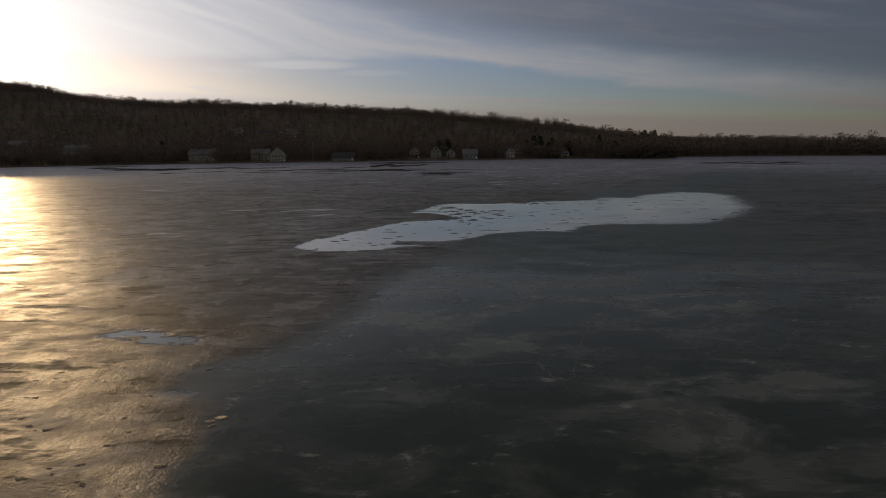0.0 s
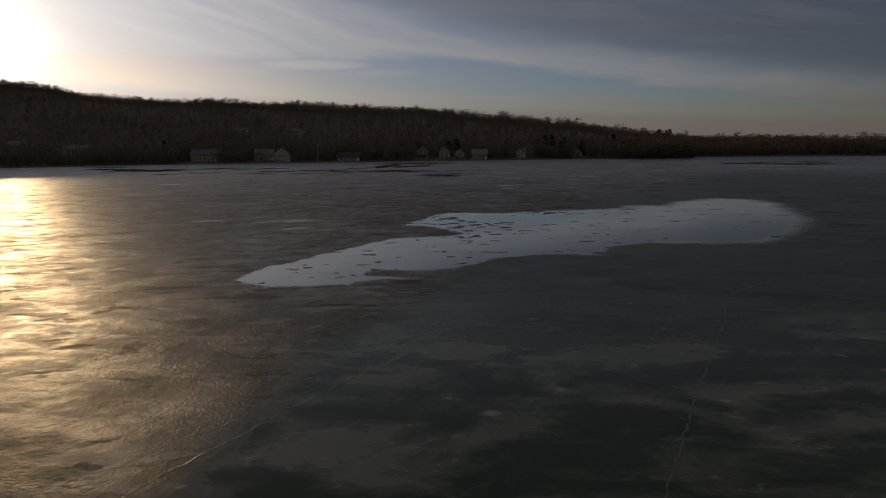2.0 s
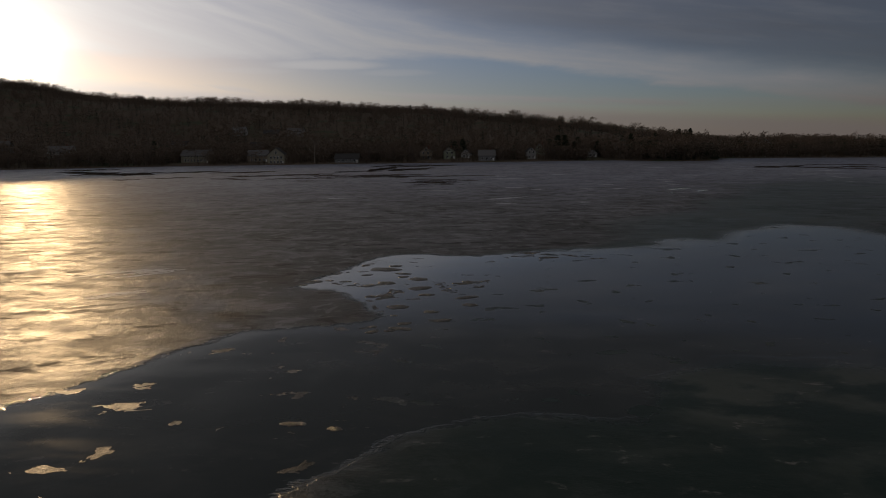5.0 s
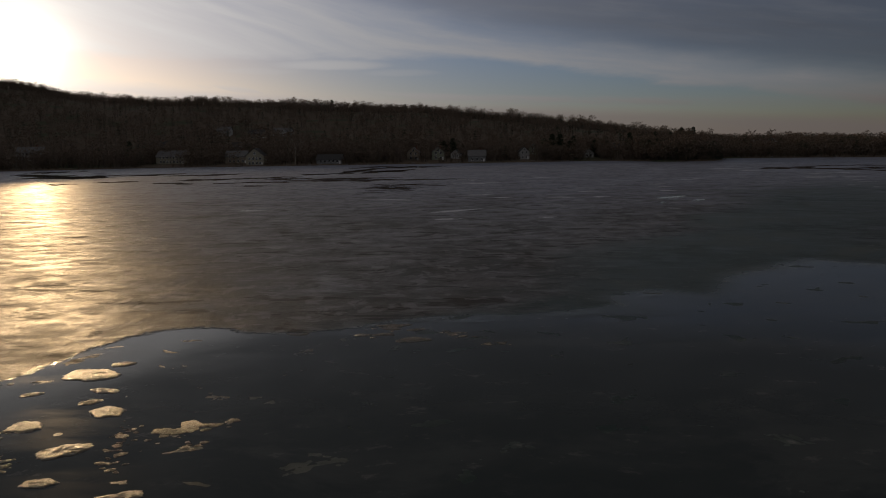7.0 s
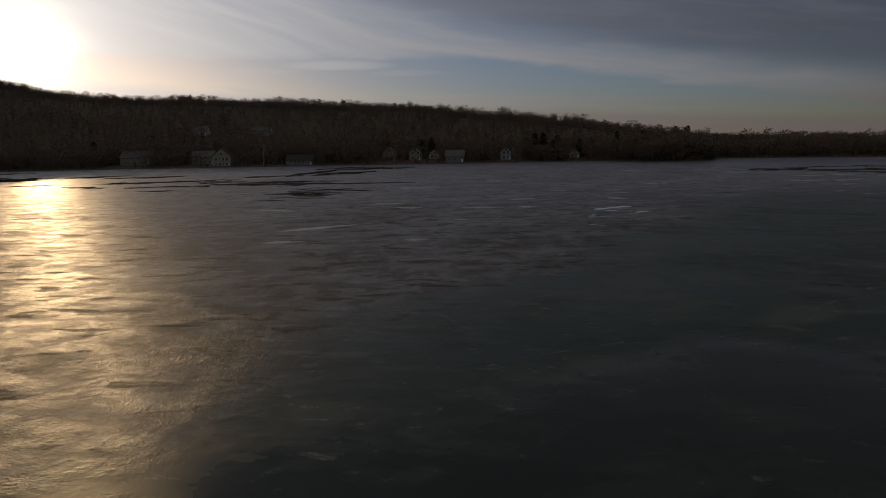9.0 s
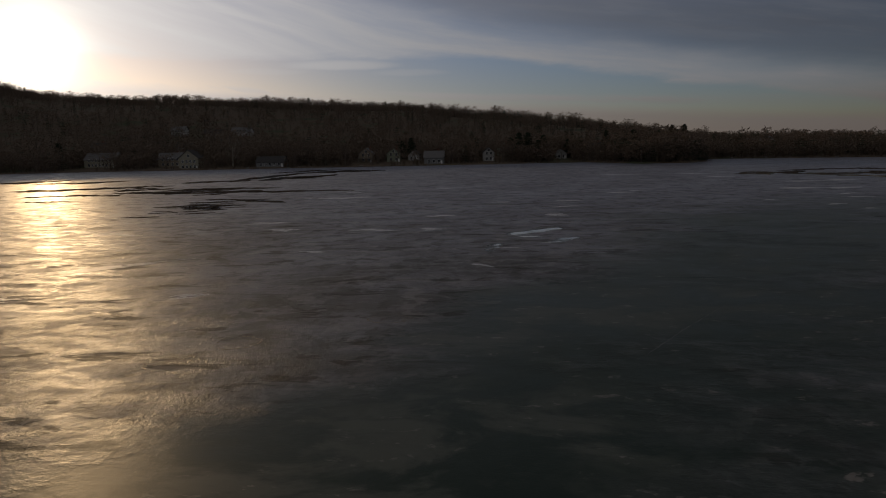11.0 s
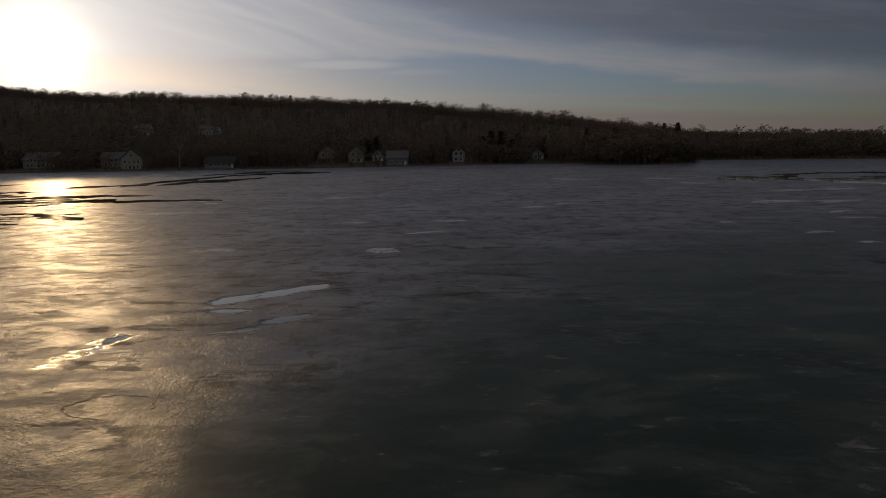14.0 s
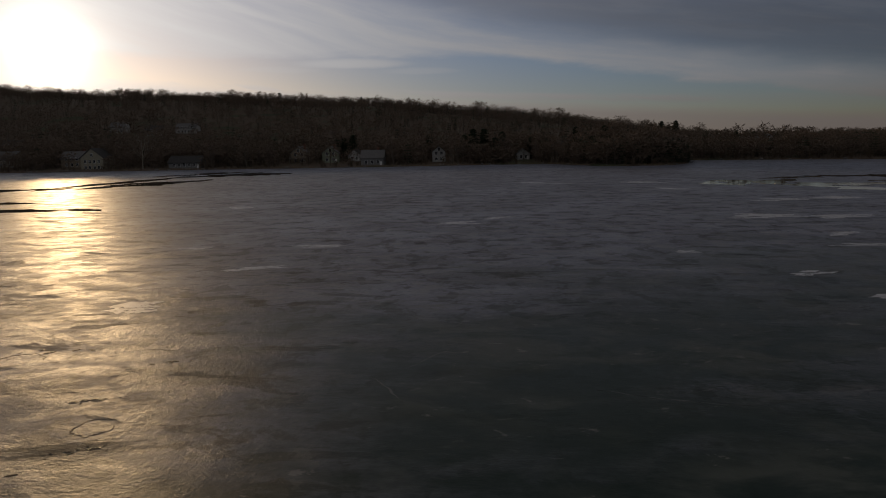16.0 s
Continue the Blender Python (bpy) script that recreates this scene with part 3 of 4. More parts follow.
# ------------------------------------------------------------------ trees
class Soup:
    """Collects tapered limbs and small leaf or twig blades."""

    def __init__(self):
        self.verts, self.faces, self.slots = [], [], []

    def limb(self, pts, radii, sides, slot=0):
        base = len(self.verts)
        for k, (p, r) in enumerate(zip(pts, radii)):
            ahead = Vector(pts[min(k + 1, len(pts) - 1)]) - Vector(pts[max(k - 1, 0)])
            side = ahead.cross(Vector((0.31, 0.87, 0.13)))
            side = side.normalized() if side.length > 1e-6 else Vector((1, 0, 0))
            up = ahead.cross(side).normalized()
            for s in range(sides):
                a = 2 * math.pi * s / sides
                self.verts.append(tuple(Vector(p) + (side * math.cos(a) + up * math.sin(a)) * r))
        for k in range(len(pts) - 1):
            for s in range(sides):
                a, b = base + k * sides + s, base + k * sides + (s + 1) % sides
                self.faces.append((a, b, b + sides, a + sides))
                self.slots.append(slot)

    def blade(self, p, q, w, slot=0):
        p, q = Vector(p), Vector(q)
        side = (q - p).cross(Vector((rng.uniform(-1, 1), rng.uniform(-1, 1), rng.uniform(-1, 1))))
        side = side.normalized() * w if side.length > 1e-6 else Vector((w, 0, 0))
        base = len(self.verts)
        self.verts += [tuple(p - side), tuple(p + side), tuple(q)]
        self.faces.append((base, base + 1, base + 2))
        self.slots.append(slot)

    def mesh(self, name, mats):
        return mesh_of(name, self.verts, self.faces, mats, False, self.slots)


def bare_tree(height, spread, seed, limbs=12, twigs=10, sides=5, blade_w=0.035, low=0.3):
    """A leafless broad-leaved tree: (trunk and limbs, twigs)."""
    r = random.Random(seed)
    wood, fine = Soup(), Soup()
    lean = Vector((r.uniform(-0.06, 0.06), r.uniform(-0.06, 0.06), 1))
    pts, radii = [], []
    for k in range(6):
        u = k / 5
        pts.append((lean.x * height * u + 0.25 * math.sin(4 * u + seed) * u, lean.y * height * u + 0.25 * math.cos(3 * u + seed) * u, height * 0.86 * u))
        radii.append(height * 0.016 * (1 - u) ** 0.8 + 0.03)
    radii[0] *= 1.5
    wood.limb(pts, radii, sides)

    def along(u):
        k = min(int(u * 5), 4)
        return Vector(pts[k]).lerp(Vector(pts[k + 1]), u * 5 - k)

    for i in range(limbs):
        u = low + (0.97 - low) * (i + r.random() * 0.6) / limbs
        start = along(min(u, 0.99))
        a = i * 2.4 + r.uniform(-0.5, 0.5)
        reach = spread * (1.15 - u) * r.uniform(0.75, 1.15) + 0.8
        rise = reach * r.uniform(0.7, 1.5)
        out = Vector((math.cos(a), math.sin(a), 0))
        p1 = start + out * reach * 0.45 + Vector((0, 0, rise * 0.35))
        p2 = start + out * reach * 0.85 + Vector((r.uniform(-0.4, 0.4), r.uniform(-0.4, 0.4), rise * 0.8))
        p3 = p2 + out * reach * 0.15 + Vector((0, 0, rise * 0.3))
        thick = height * 0.0065 * (1.25 - u)
        wood.limb([start, p1, p2, p3], [thick, thick * 0.7, thick * 0.4, thick * 0.15], max(3, sides - 2))
        line = [start, p1, p2, p3]
        for j in range(twigs):
            t = 0.25 + 0.75 * (j + r.random()) / twigs
            k = min(int(t * 3), 2)
            q = line[k].lerp(line[k + 1], t * 3 - k)
            size = r.uniform(0.5, 1.0) * (0.9 + spread * 0.18)
            way = (out * r.uniform(0.1, 1.0) + Vector((r.uniform(-0.8, 0.8), r.uniform(-0.8, 0.8), r.uniform(0.1, 1.1)))).normalized()
            tip = q + way * size
            fine.blade(q, tip, blade_w)
            for _ in range(2):
                w2 = (way + Vector((r.uniform(-0.7, 0.7), r.uniform(-0.7, 0.7), r.uniform(-0.2, 0.7)))).normalized()
                mid = q.lerp(tip, r.uniform(0.3, 0.8))
                fine.blade(mid, mid + w2 * size * 0.6, blade_w * 0.7)
    return wood, fine


def conifer(height, spread, seed, tiers=16, per=9, spur=5, wooden=True):
    """A pine or spruce: (trunk, needle sprays)."""
    r = random.Random(seed)
    wood, fine = Soup(), Soup()
    wood.limb([(0, 0, 0), (0.1, 0, height * 0.5), (0, 0.1, height * 0.97)], [height * 0.016, height * 0.01, 0.03], 5)
    for i in range(tiers):
        u = 0.16 + 0.84 * i / tiers
        for j in range(per):
            a = j * 6.283 / per + i * 1.3 + r.uniform(-0.3, 0.3)
            reach = spread * (1.04 - u) ** 0.6 * r.uniform(0.6, 1.1) + 0.25
            z = height * u + r.uniform(-0.3, 0.3)
            root = Vector((0, 0, z))
            tip = Vector((math.cos(a) * reach, math.sin(a) * reach, z - reach * r.uniform(-0.05, 0.35)))
            if wooden:
                wood.limb([root, tip], [0.06, 0.015], 3)
            for k in range(spur):
                q = root.lerp(tip, (k + 0.6) / spur)
                for side in (-1, 1):
                    w = Vector((-math.sin(a) * side, math.cos(a) * side, r.uniform(-0.2, 0.25))) + Vector((math.cos(a), math.sin(a), 0)) * 0.7
                    fine.blade(q, q + w * (0.4 + 0.3 * reach * (1 - k / spur)), 0.06 + 0.055 * spread)
    for k in range(8):
        a = k * 0.8
        fine.blade((0, 0, height * 0.92), (0.3 * math.cos(a), 0.3 * math.sin(a), height * (0.96 + 0.05 * (k % 2))), 0.12)
    return wood, fine


def tree_thing(name, made, mats, label, category, group):
    wood, fine = made
    top = holder(name, Matrix(), label, category, group)
    part("trunk", wood.mesh("trunk", [mats[0]]), top)
    part("crown", fine.mesh("crown", [mats[1]]), top)
    return top


def stuff_forest(name, label, kinds, spots, mats):
    """One mesh of many trees: kinds are (verts, faces, slots), spots are (kind, x, y, z, turn, size)."""
    verts, faces, slots, base = [], [], [], 0
    for k, x, y, z, turn, size, wide in spots:
        v, f, s = kinds[k]
        c, q = math.cos(turn) * size * wide, math.sin(turn) * size * wide
        m = np.array([[c, -q, 0], [q, c, 0], [0, 0, size]])
        verts.append(v @ m.T + np.array([x, y, z]))
        faces += [tuple(i + base for i in face) for face in f]
        slots += s
        base += len(v)
    return tagged(new(name, mesh_of(name, np.concatenate(verts), faces, mats, False, slots)), label, "forest", kind="stuff")


def merged(made):
    wood, fine = made
    v = np.array(wood.verts + fine.verts)
    f = list(wood.faces) + [tuple(i + len(wood.verts) for i in t) for t in fine.faces]
    return v, f, [0] * len(wood.faces) + [1] * len(fine.faces)


# far woods up the slope
def far_tree(height, spread, seed, low=0.3):
    """A small leafless tree for the far slope: a rounded cloud of short twigs on a few limbs."""
    r = random.Random(seed)
    wood, fine = Soup(), Soup()
    bend = r.uniform(-0.5, 0.5)
    wood.limb([(0, 0, 0), (bend, 0.2, height * 0.5), (0, 0, height * 0.82)], [0.20, 0.12, 0.03], 3)
    lobes = []
    for i in range(5):
        u = low + (0.8 - low) * i / 5
        a = i * 2.4 + r.uniform(-0.5, 0.5)
        root = Vector((bend * (1 - abs(2 * u - 1)), 0, height * u))
        ring = spread * r.uniform(0.35, 0.6)
        lobe = Vector((math.cos(a) * ring, math.sin(a) * ring, min(root.z + ring * r.uniform(0.7, 1.2), height * 0.82)))
        wood.limb([root, lobe], [0.08, 0.03], 3)
        lobes.append((lobe, spread * r.uniform(0.42, 0.62)))
    lobes.append((Vector((0, 0, height * 0.80)), spread * 0.48))
    for lobe, size in lobes:
        for j in range(15):
            way = Vector((r.gauss(0, 1), r.gauss(0, 1), r.gauss(0.25, 0.9))).normalized()
            q = lobe + way * size * r.uniform(0.1, 0.8)
            tip = q + (way + Vector((r.uniform(-0.6, 0.6), r.uniform(-0.6, 0.6), r.uniform(-0.2, 0.7)))).normalized() * r.uniform(0.7, 1.45)
            fine.blade(q, tip, r.uniform(0.12, 0.27))
    return wood, fine


FAR = [merged(far_tree(12.5 + 1.2 * (k % 4), 3.6 + 0.4 * (k % 3), 40 + k)) for k in range(5)]
FAR += [merged(far_tree(8.0 + k, 3.6, 48 + k, 0.08)) for k in range(3)]
FAR_PINE = [merged(conifer(14 + 2 * k, 2.8, 60 + k, 7, 6, 2, False)) for k in range(2)]


def plant_woods():
    bare, pine = [], []
    r = random.Random(11)
    for k in range(11600):
        x = r.uniform(-760, 620)
        s = shore(x)
        y = s + 12 + (930 - s) * r.random() ** 0.85 if k < 7500 else r.uniform(845, 985)
        if x < -0.78 * y + 40 or x > 0.72 * y + 60:
            continue
        clump = noise.noise((x * 0.008, y * 0.012, 4.0))
        low = float(np.interp(x, [120, 240], [1.0, 0.8])) * float(np.interp(y - s, [60, 200], [1.0, 0.8]))
        if not clear_of_homes(x, y, 1.0) and r.random() > 0.1:
            continue
        z = land(x, y) - 0.2
        if r.random() < 0.05 + float(np.interp(x, [-40, 80], [0.0, 0.13])) + 0.3 * max(0.0, clump - 0.15):
            pine.append((r.randrange(2), x, y, z, r.uniform(0, 6.28), r.uniform(0.55, 0.9) * low, r.uniform(1.1, 1.7)))
        else:
            bare.append((r.randrange(8), x, y, z, r.uniform(0, 6.28), r.uniform(0.68, 1.08) * (1 + 0.3 * clump + 0.35 * noise.noise((x * 0.035, y * 0.01, 9.0))) * low, r.uniform(1.1, 1.7)))
    for k in range(6500):
        # thicket close behind the shore, densest round the eastern bay, and brush along the crest
        if k < 2600:
            x, d = r.uniform(60, 430), 3 + 60 * r.random()
        elif k < 4600:
            x, d = r.uniform(-350, 100), 6 + 60 * r.random()
        elif k < 4900:
            x, d = r.uniform(104, 150), 3 + 45 * r.random()
        else:
            x, d = r.uniform(-680, 260), r.uniform(862, 935)
            d -= shore(x)
        y = shore(x) + d
        crest = k >= 4900
        if not crest and not clear_of_homes(x, y, 2.0) and r.random() > 0.05:
            continue
        kind = r.randrange(5, 8) if crest or r.random() < 0.5 else r.randrange(8)
        size = r.uniform(0.55, 0.95) * (0.8 if x > 150 or crest else 1.0)
        bare.append((kind, x, y, land(x, y) - 0.2, r.uniform(0, 6.28), size, r.uniform(1.1, 1.8)))
        if not crest and r.random() < (0.7 if 100 < x < 152 else 0.16 if x > 30 else 0.05):
            pine.append((r.randrange(2), x + 2, y + 1, land(x + 2, y + 1) - 0.2, r.uniform(0, 6.28), r.uniform(0.36, 0.62), r.uniform(1.5, 2.3)))
    stuff_forest("hillside_forest", "leafless brown woodland covering the hill slope", FAR, bare, [BARK, TWIG])
    stuff_forest("hillside_conifers", "dark conifers scattered through the hillside woodland", FAR_PINE, pine, [BARK, NEEDLE])




# ------------------------------------------------------------------ trees along the shore
BARE = [tree_thing("bare_tree", bare_tree(13.5 + 1.3 * (k % 3), 4.2 + 0.5 * (k % 2), 100 + k, 15, 9, 5, 0.045, low=0.25), (BARK, TWIG),
                   "leafless grey-brown tree on the lake shore", "tree", "shore trees") for k in range(5)]
PALE = tree_thing("pale_tree", bare_tree(15.5, 6.0, 131, 13, 7, 6, 0.04, low=0.22), (BARK_PALE, BARK_PALE),
                  "large pale-barked leafless tree with wide forked limbs by the shore", "tree", "shore trees")
PINES = [tree_thing("pine_tree", conifer(15 + 2 * k, 5.4 + 0.5 * k, 150 + k, 15, 10, 6), (BARK, NEEDLE),
                    "dark green conifer standing near the lake shore", "tree", "conifers") for k in range(3)]


def bush(seed):
    """A leafless shrub of many thin stems."""
    r = random.Random(seed)
    wood, fine = Soup(), Soup()
    for i in range(16):
        a, lean = r.uniform(0, 6.28), r.uniform(0.1, 0.9)
        h = r.uniform(1.4, 3.0)
        tip = Vector((math.cos(a) * lean * h * 0.7, math.sin(a) * lean * h * 0.7, h))
        root = Vector((math.cos(a) * 0.25, math.sin(a) * 0.25, -0.1))
        mid = root.lerp(tip, 0.5) + Vector((0, 0, 0.25))
        wood.limb([root, mid, tip], [0.05, 0.035, 0.012], 3)
        for j in range(9):
            q = mid.lerp(tip, r.random())
            fine.blade(q, q + Vector((r.uniform(-0.7, 0.7), r.uniform(-0.7, 0.7), r.uniform(0.1, 0.8))), 0.05)
    top = holder("bush", Matrix(), "tangled leafless brown shrub at the water's edge", "bush", "shore bushes")
    part("trunk", wood.mesh("trunk", [SCRUB]), top)
    part("crown", fine.mesh("crown", [SCRUB]), top)
    return top


BUSHES = [bush(170 + k) for k in range(4)]
USED = set()


def stand(ob, x, y, turn, size=1.0, sink=0.15, lean=0.0):
    """Puts a tree on the ground at x, y: the thing itself first, then copies."""
    m = pose(x, y, land(x, y) - sink, lean, 0, turn) @ Matrix.Scale(size, 4)
    if ob.name in USED:
        made = copy_thing(ob, m)
        made.scale = (size,) * 3
        return made
    USED.add(ob.name)
    ob.matrix_basis = m
    return ob


HOMES = []      # filled below: x, y, half width kept clear of trees


def clear_of_homes(x, y, more=0.0):
    return all(abs(x - hx) > half + more or y > hy + 4 or y < hy - 26 for hx, hy, half in HOMES)


# ------------------------------------------------------------------ houses
def house(x, y, turn, wide, deep, tall, siding, roofing, label, gable_front=True, floor=0, chimney=True, deck=False, group="lakeside houses"):
    """A timber house; its front looks south, to the lake. wide along the front, deep away from it, tall to the eaves."""
    base = land(x, y) - 0.3 + floor
    top = holder("house", pose(x, y, base, 0, 0, turn), label, "house", group)
    HOMES.append((x, y, wide * 0.5))
    w, d = wide / 2, deep
    rise = (wide if gable_front else deep) * 0.40
    # walls, with the gables drawn up to the ridge
    if gable_front:
        verts = [(-w, 0, -1.5), (w, 0, -1.5), (w, 0, tall), (0, 0, tall + rise), (-w, 0, tall),
                 (-w, d, -1.5), (w, d, -1.5), (w, d, tall), (0, d, tall + rise), (-w, d, tall)]
        faces = [(0, 1, 2, 3, 4), (9, 8, 7, 6, 5), (1, 6, 7, 2), (0, 4, 9, 5), (0, 5, 6, 1)]
    else:
        verts = [(-w, 0, -1.5), (-w, d, -1.5), (-w, d, tall), (-w, d / 2, tall + rise), (-w, 0, tall),
                 (w, 0, -1.5), (w, d, -1.5), (w, d, tall), (w, d / 2, tall + rise), (w, 0, tall)]
        faces = [(0, 4, 3, 2, 1), (5, 6, 7, 8, 9), (0, 5, 9, 4), (1, 2, 7, 6), (0, 1, 6, 5)]
    part("wall", mesh_of("wall", verts, faces, [siding]), top)
    # two roof slabs with eaves
    eave, thick = 0.45, 0.22
    slope = rise / ((wide if gable_front else deep) / 2)
    for side in (-1, 1):
        run = (wide if gable_front else deep) / 2 + eave
        prof = [(0.0, tall + rise + 0.03), (side * run, tall + rise + 0.03 - slope * run), (side * run, tall + rise + thick - slope * run), (0.0, tall + rise + thick)]
        ends = (-eave, d + eave) if gable_front else (-w - eave, w + eave)
        if gable_front:
            verts = [(a, e, z) for e in ends for a, z in prof]
        else:
            verts = [(e, d / 2 + a, z) for e in ends for a, z in prof]
        faces = [(0, 1, 2, 3), (7, 6, 5, 4), (0, 4, 5, 1), (1, 5, 6, 2), (2, 6, 7, 3), (3, 7, 4, 0)]
        part("roof", mesh_of("roof", verts, faces, [roofing]), top)
    # front windows and a door
    rows = [1.0] if tall < 4 else [1.0, 3.7]
    if gable_front and tall >= 4:
        rows.append(tall + 0.5)
    for k, z in enumerate(rows):
        count = max(2, int(wide // 2.6)) if k < 2 else 1
        for i in range(count):
            cx = (i - (count - 1) / 2) * (wide * 0.8 / count)
            frame_ob = part("window", boxes("window", [(cx - 0.62, cx + 0.62, -0.07, 0.02, z - 0.08, z), (cx - 0.62, cx + 0.62, -0.07, 0.02, z + 1.4, z + 1.5),
                                                      (cx - 0.62, cx - 0.53, -0.07, 0.02, z, z + 1.4), (cx + 0.53, cx + 0.62, -0.07, 0.02, z, z + 1.4),
                                                      (cx - 0.03, cx + 0.03, -0.06, 0.02, z, z + 1.4)], TRIM), top)
            part("pane", boxes("pane", [(cx - 0.53, cx + 0.53, -0.035, -0.01, z, z + 1.4)], GLASS), frame_ob)
    part("door", boxes("door", [(w - 1.5, w - 0.6, -0.06, 0.02, -0.1, 2.0)], TRIM), top)
    if chimney:
        cz = tall + rise * 0.55
        part("chimney", boxes("chimney", [(w * 0.35, w * 0.35 + 0.8, d * 0.55, d * 0.55 + 0.7, cz - 0.5, tall + rise + 1.1),
                                          (w * 0.35 - 0.08, w * 0.35 + 0.88, d * 0.55 - 0.08, d * 0.55 + 0.78, tall + rise + 1.1, tall + rise + 1.25)], BRICK), top)
    if deck:
        dk = part("deck", boxes("deck", [(-w, w, -3.0, -0.02, 2.55, 2.75)], PLANK), top, "weathered plank deck on posts")
        for i in range(4):
            px = -w + 0.15 + i * (wide - 0.3) / 3
            part("post", boxes("post", [(px - 0.07, px + 0.07, -2.95, -2.81, -1.2, 3.7)], PLANK), dk)
        part("railing", boxes("railing", [(-w, w, -2.93, -2.87, 3.6, 3.7), (-w, w, -2.92, -2.88, 3.2, 3.25)], PLANK), dk)
    return top


house(-303, 505, 8, 12, 9, 5.2, GREY, SHINGLE_GREY, "grey two-storey lake house with a pale roof among bare trees", False)
house(-258, 498, 4, 16, 8, 5.4, WHITE, SHINGLE_GREY, "long white lake house with two rows of windows", False, deck=True)
house(-170, 500, -6, 19, 9, 4.8, CREAM, SHINGLE_GREY, "wide cream lake house with a low hipped-looking roof on a lawn", False)
house(-112.5, 484, 3, 10.5, 11, 6.2, CREAM, SHINGLE, "tall cream house with a steep gable facing the lake", True, floor=-0.6, chimney=False)
house(-127, 494, 3, 13, 8, 4.6, TAN, SHINGLE_GREY, "tan side wing with a pale grey roof beside the gabled house", False)
house(-68, 482, -3, 15, 7, 2.8, GREY, SHINGLE, "low grey boathouse close to the ice", False, chimney=False)
house(-20, 500, 0, 7.5, 9, 5.0, TAN, SHINGLE_GREY, "small tan gabled cottage above the shore", True, deck=True)
house(-4.8, 500, 6, 7.5, 9, 4.8, SAGE, SHINGLE_GREY, "pale green gabled cottage above the shore", True)
house(5.5, 506, -8, 6.0, 8, 3.4, WHITE, SHINGLE, "small white gabled cottage beside a conifer", True, chimney=False)
house(18.5, 480, 0, 10, 8, 3.6, GREY, SHINGLE_GREY, "grey weathered cottage close to the ice", False)
house(47, 496, 4, 6, 8, 5.0, WHITE, SHINGLE, "narrow white gabled house at the shore", True, chimney=False)
house(56, 528, 0, 7.5, 8, 4.4, SAGE, SHINGLE, "sage green cottage beside a white house", True)
house(86, 500, 5, 6, 6, 2.9, WHITE, SHINGLE_GREY, "small white boathouse under dark conifers", True, chimney=False)
house(105, 508, 0, 12, 7, 2.9, TAN, SHINGLE, "long low tan cabin behind the point", False)
house(142, 556, 4, 6, 7, 4.4, WHITE, SHINGLE, "white gabled house among conifers on the point", True)
house(208, 556, -10, 8, 7, 3.4, TAN, SHINGLE_GREY, "low tan cottage by the far bay", False)
house(217.5, 556, -10, 6, 7, 5.0, WHITE, SHINGLE, "white gabled cottage by the far bay", True)
house(292, 470, -20, 7, 6, 3.0, WHITE, SHINGLE_GREY, "small white cabin on the low eastern shore", False, chimney=False)
house(-189, 650, 0, 11, 8, 4.6, WHITE, SHINGLE_GREY, "white house high on the wooded slope", False, group="hillside houses")
house(-158, 640, 5, 13, 8, 4.4, TAN, SHINGLE, "brown house half hidden on the wooded slope", False, group="hillside houses")
house(-141, 652, -4, 15, 8, 4.0, WHITE, SHINGLE_GREY, "long white house on the upper slope", False, group="hillside houses")
house(-147, 560, 3, 10, 8, 4.2, GREY, SHINGLE, "grey house on the slope above the shore", False, group="hillside houses")
house(-205, 560, -5, 12, 8, 4.2, TAN, SHINGLE, "tan house on the slope above the lawn", False, group="hillside houses")


# ------------------------------------------------------------------ planting the shore
def plant_shore():
    r = random.Random(23)
    for x, y, size in ((-252, 476, 0.95), (-88.5, 484, 1.0)):
        stand(PALE, x, y, r.uniform(0, 360), size)
    for x, y, k, size in ((63, 492, 1, 0.9), (68, 496, 2, 0.8), (59, 499, 0, 0.85), (73, 490, 0, 0.75), (76, 497, 2, 0.72), (3.7, 514, 1, 0.72),
                          (-1.5, 518, 0, 0.7), (181, 640, 1, 0.76), (185.5, 641, 0, 0.62), (190, 640, 2, 0.70), (172, 640, 0, 0.62), (112, 462, 0, 0.62), (118, 458, 1, 0.55), (126, 466, 0, 0.66),
                          (133, 462, 2, 0.55), (139, 472, 1, 0.6), (120, 480, 2, 0.66), (130, 486, 0, 0.72), (-146, 896, 2, 0.72), (-310, 880, 1, 0.6),
                          (-352, 892, 0, 0.6), (-60, 889, 1, 0.6), (-20, 893, 0, 0.6), (205, 570, 0, 0.6), (-205, 520, 1, 0.7), (40, 520, 2, 0.6), (96, 498, 1, 0.6), (90, 506, 0, 0.7),
                          (110, 500, 2, 0.62), (150, 500, 0, 0.65)):
        stand(PINES[k], x, y, r.uniform(0, 360), size)
    made, tries = 0, 0
    while made < 170 and tries < 4000:
        tries += 1
        x = r.uniform(-345, 345)
        y = shore(x) + 3 + 26 * r.random() ** 1.4
        if not clear_of_homes(x, y, 1.5) and r.random() > 0.06:
            continue
        size = r.uniform(0.5, 0.98) * (0.72 if x > 150 or 100 < x < 150 else 1.0)
        stand(BARE[r.randrange(5)], x, y, r.uniform(0, 360), size, lean=r.uniform(-5, 5))
        made += 1
    made, tries = 0, 0
    while made < 150 and tries < 3000:
        tries += 1
        x = r.uniform(-345, 345)
        y = shore(x) + 1.2 + 9 * r.random() ** 2
        if not clear_of_homes(x, y) and r.random() > 0.12:
            continue
        stand(BUSHES[r.randrange(4)], x, y, r.uniform(0, 360), r.uniform(0.6, 1.25))
        made += 1


plant_woods()
plant_shore()

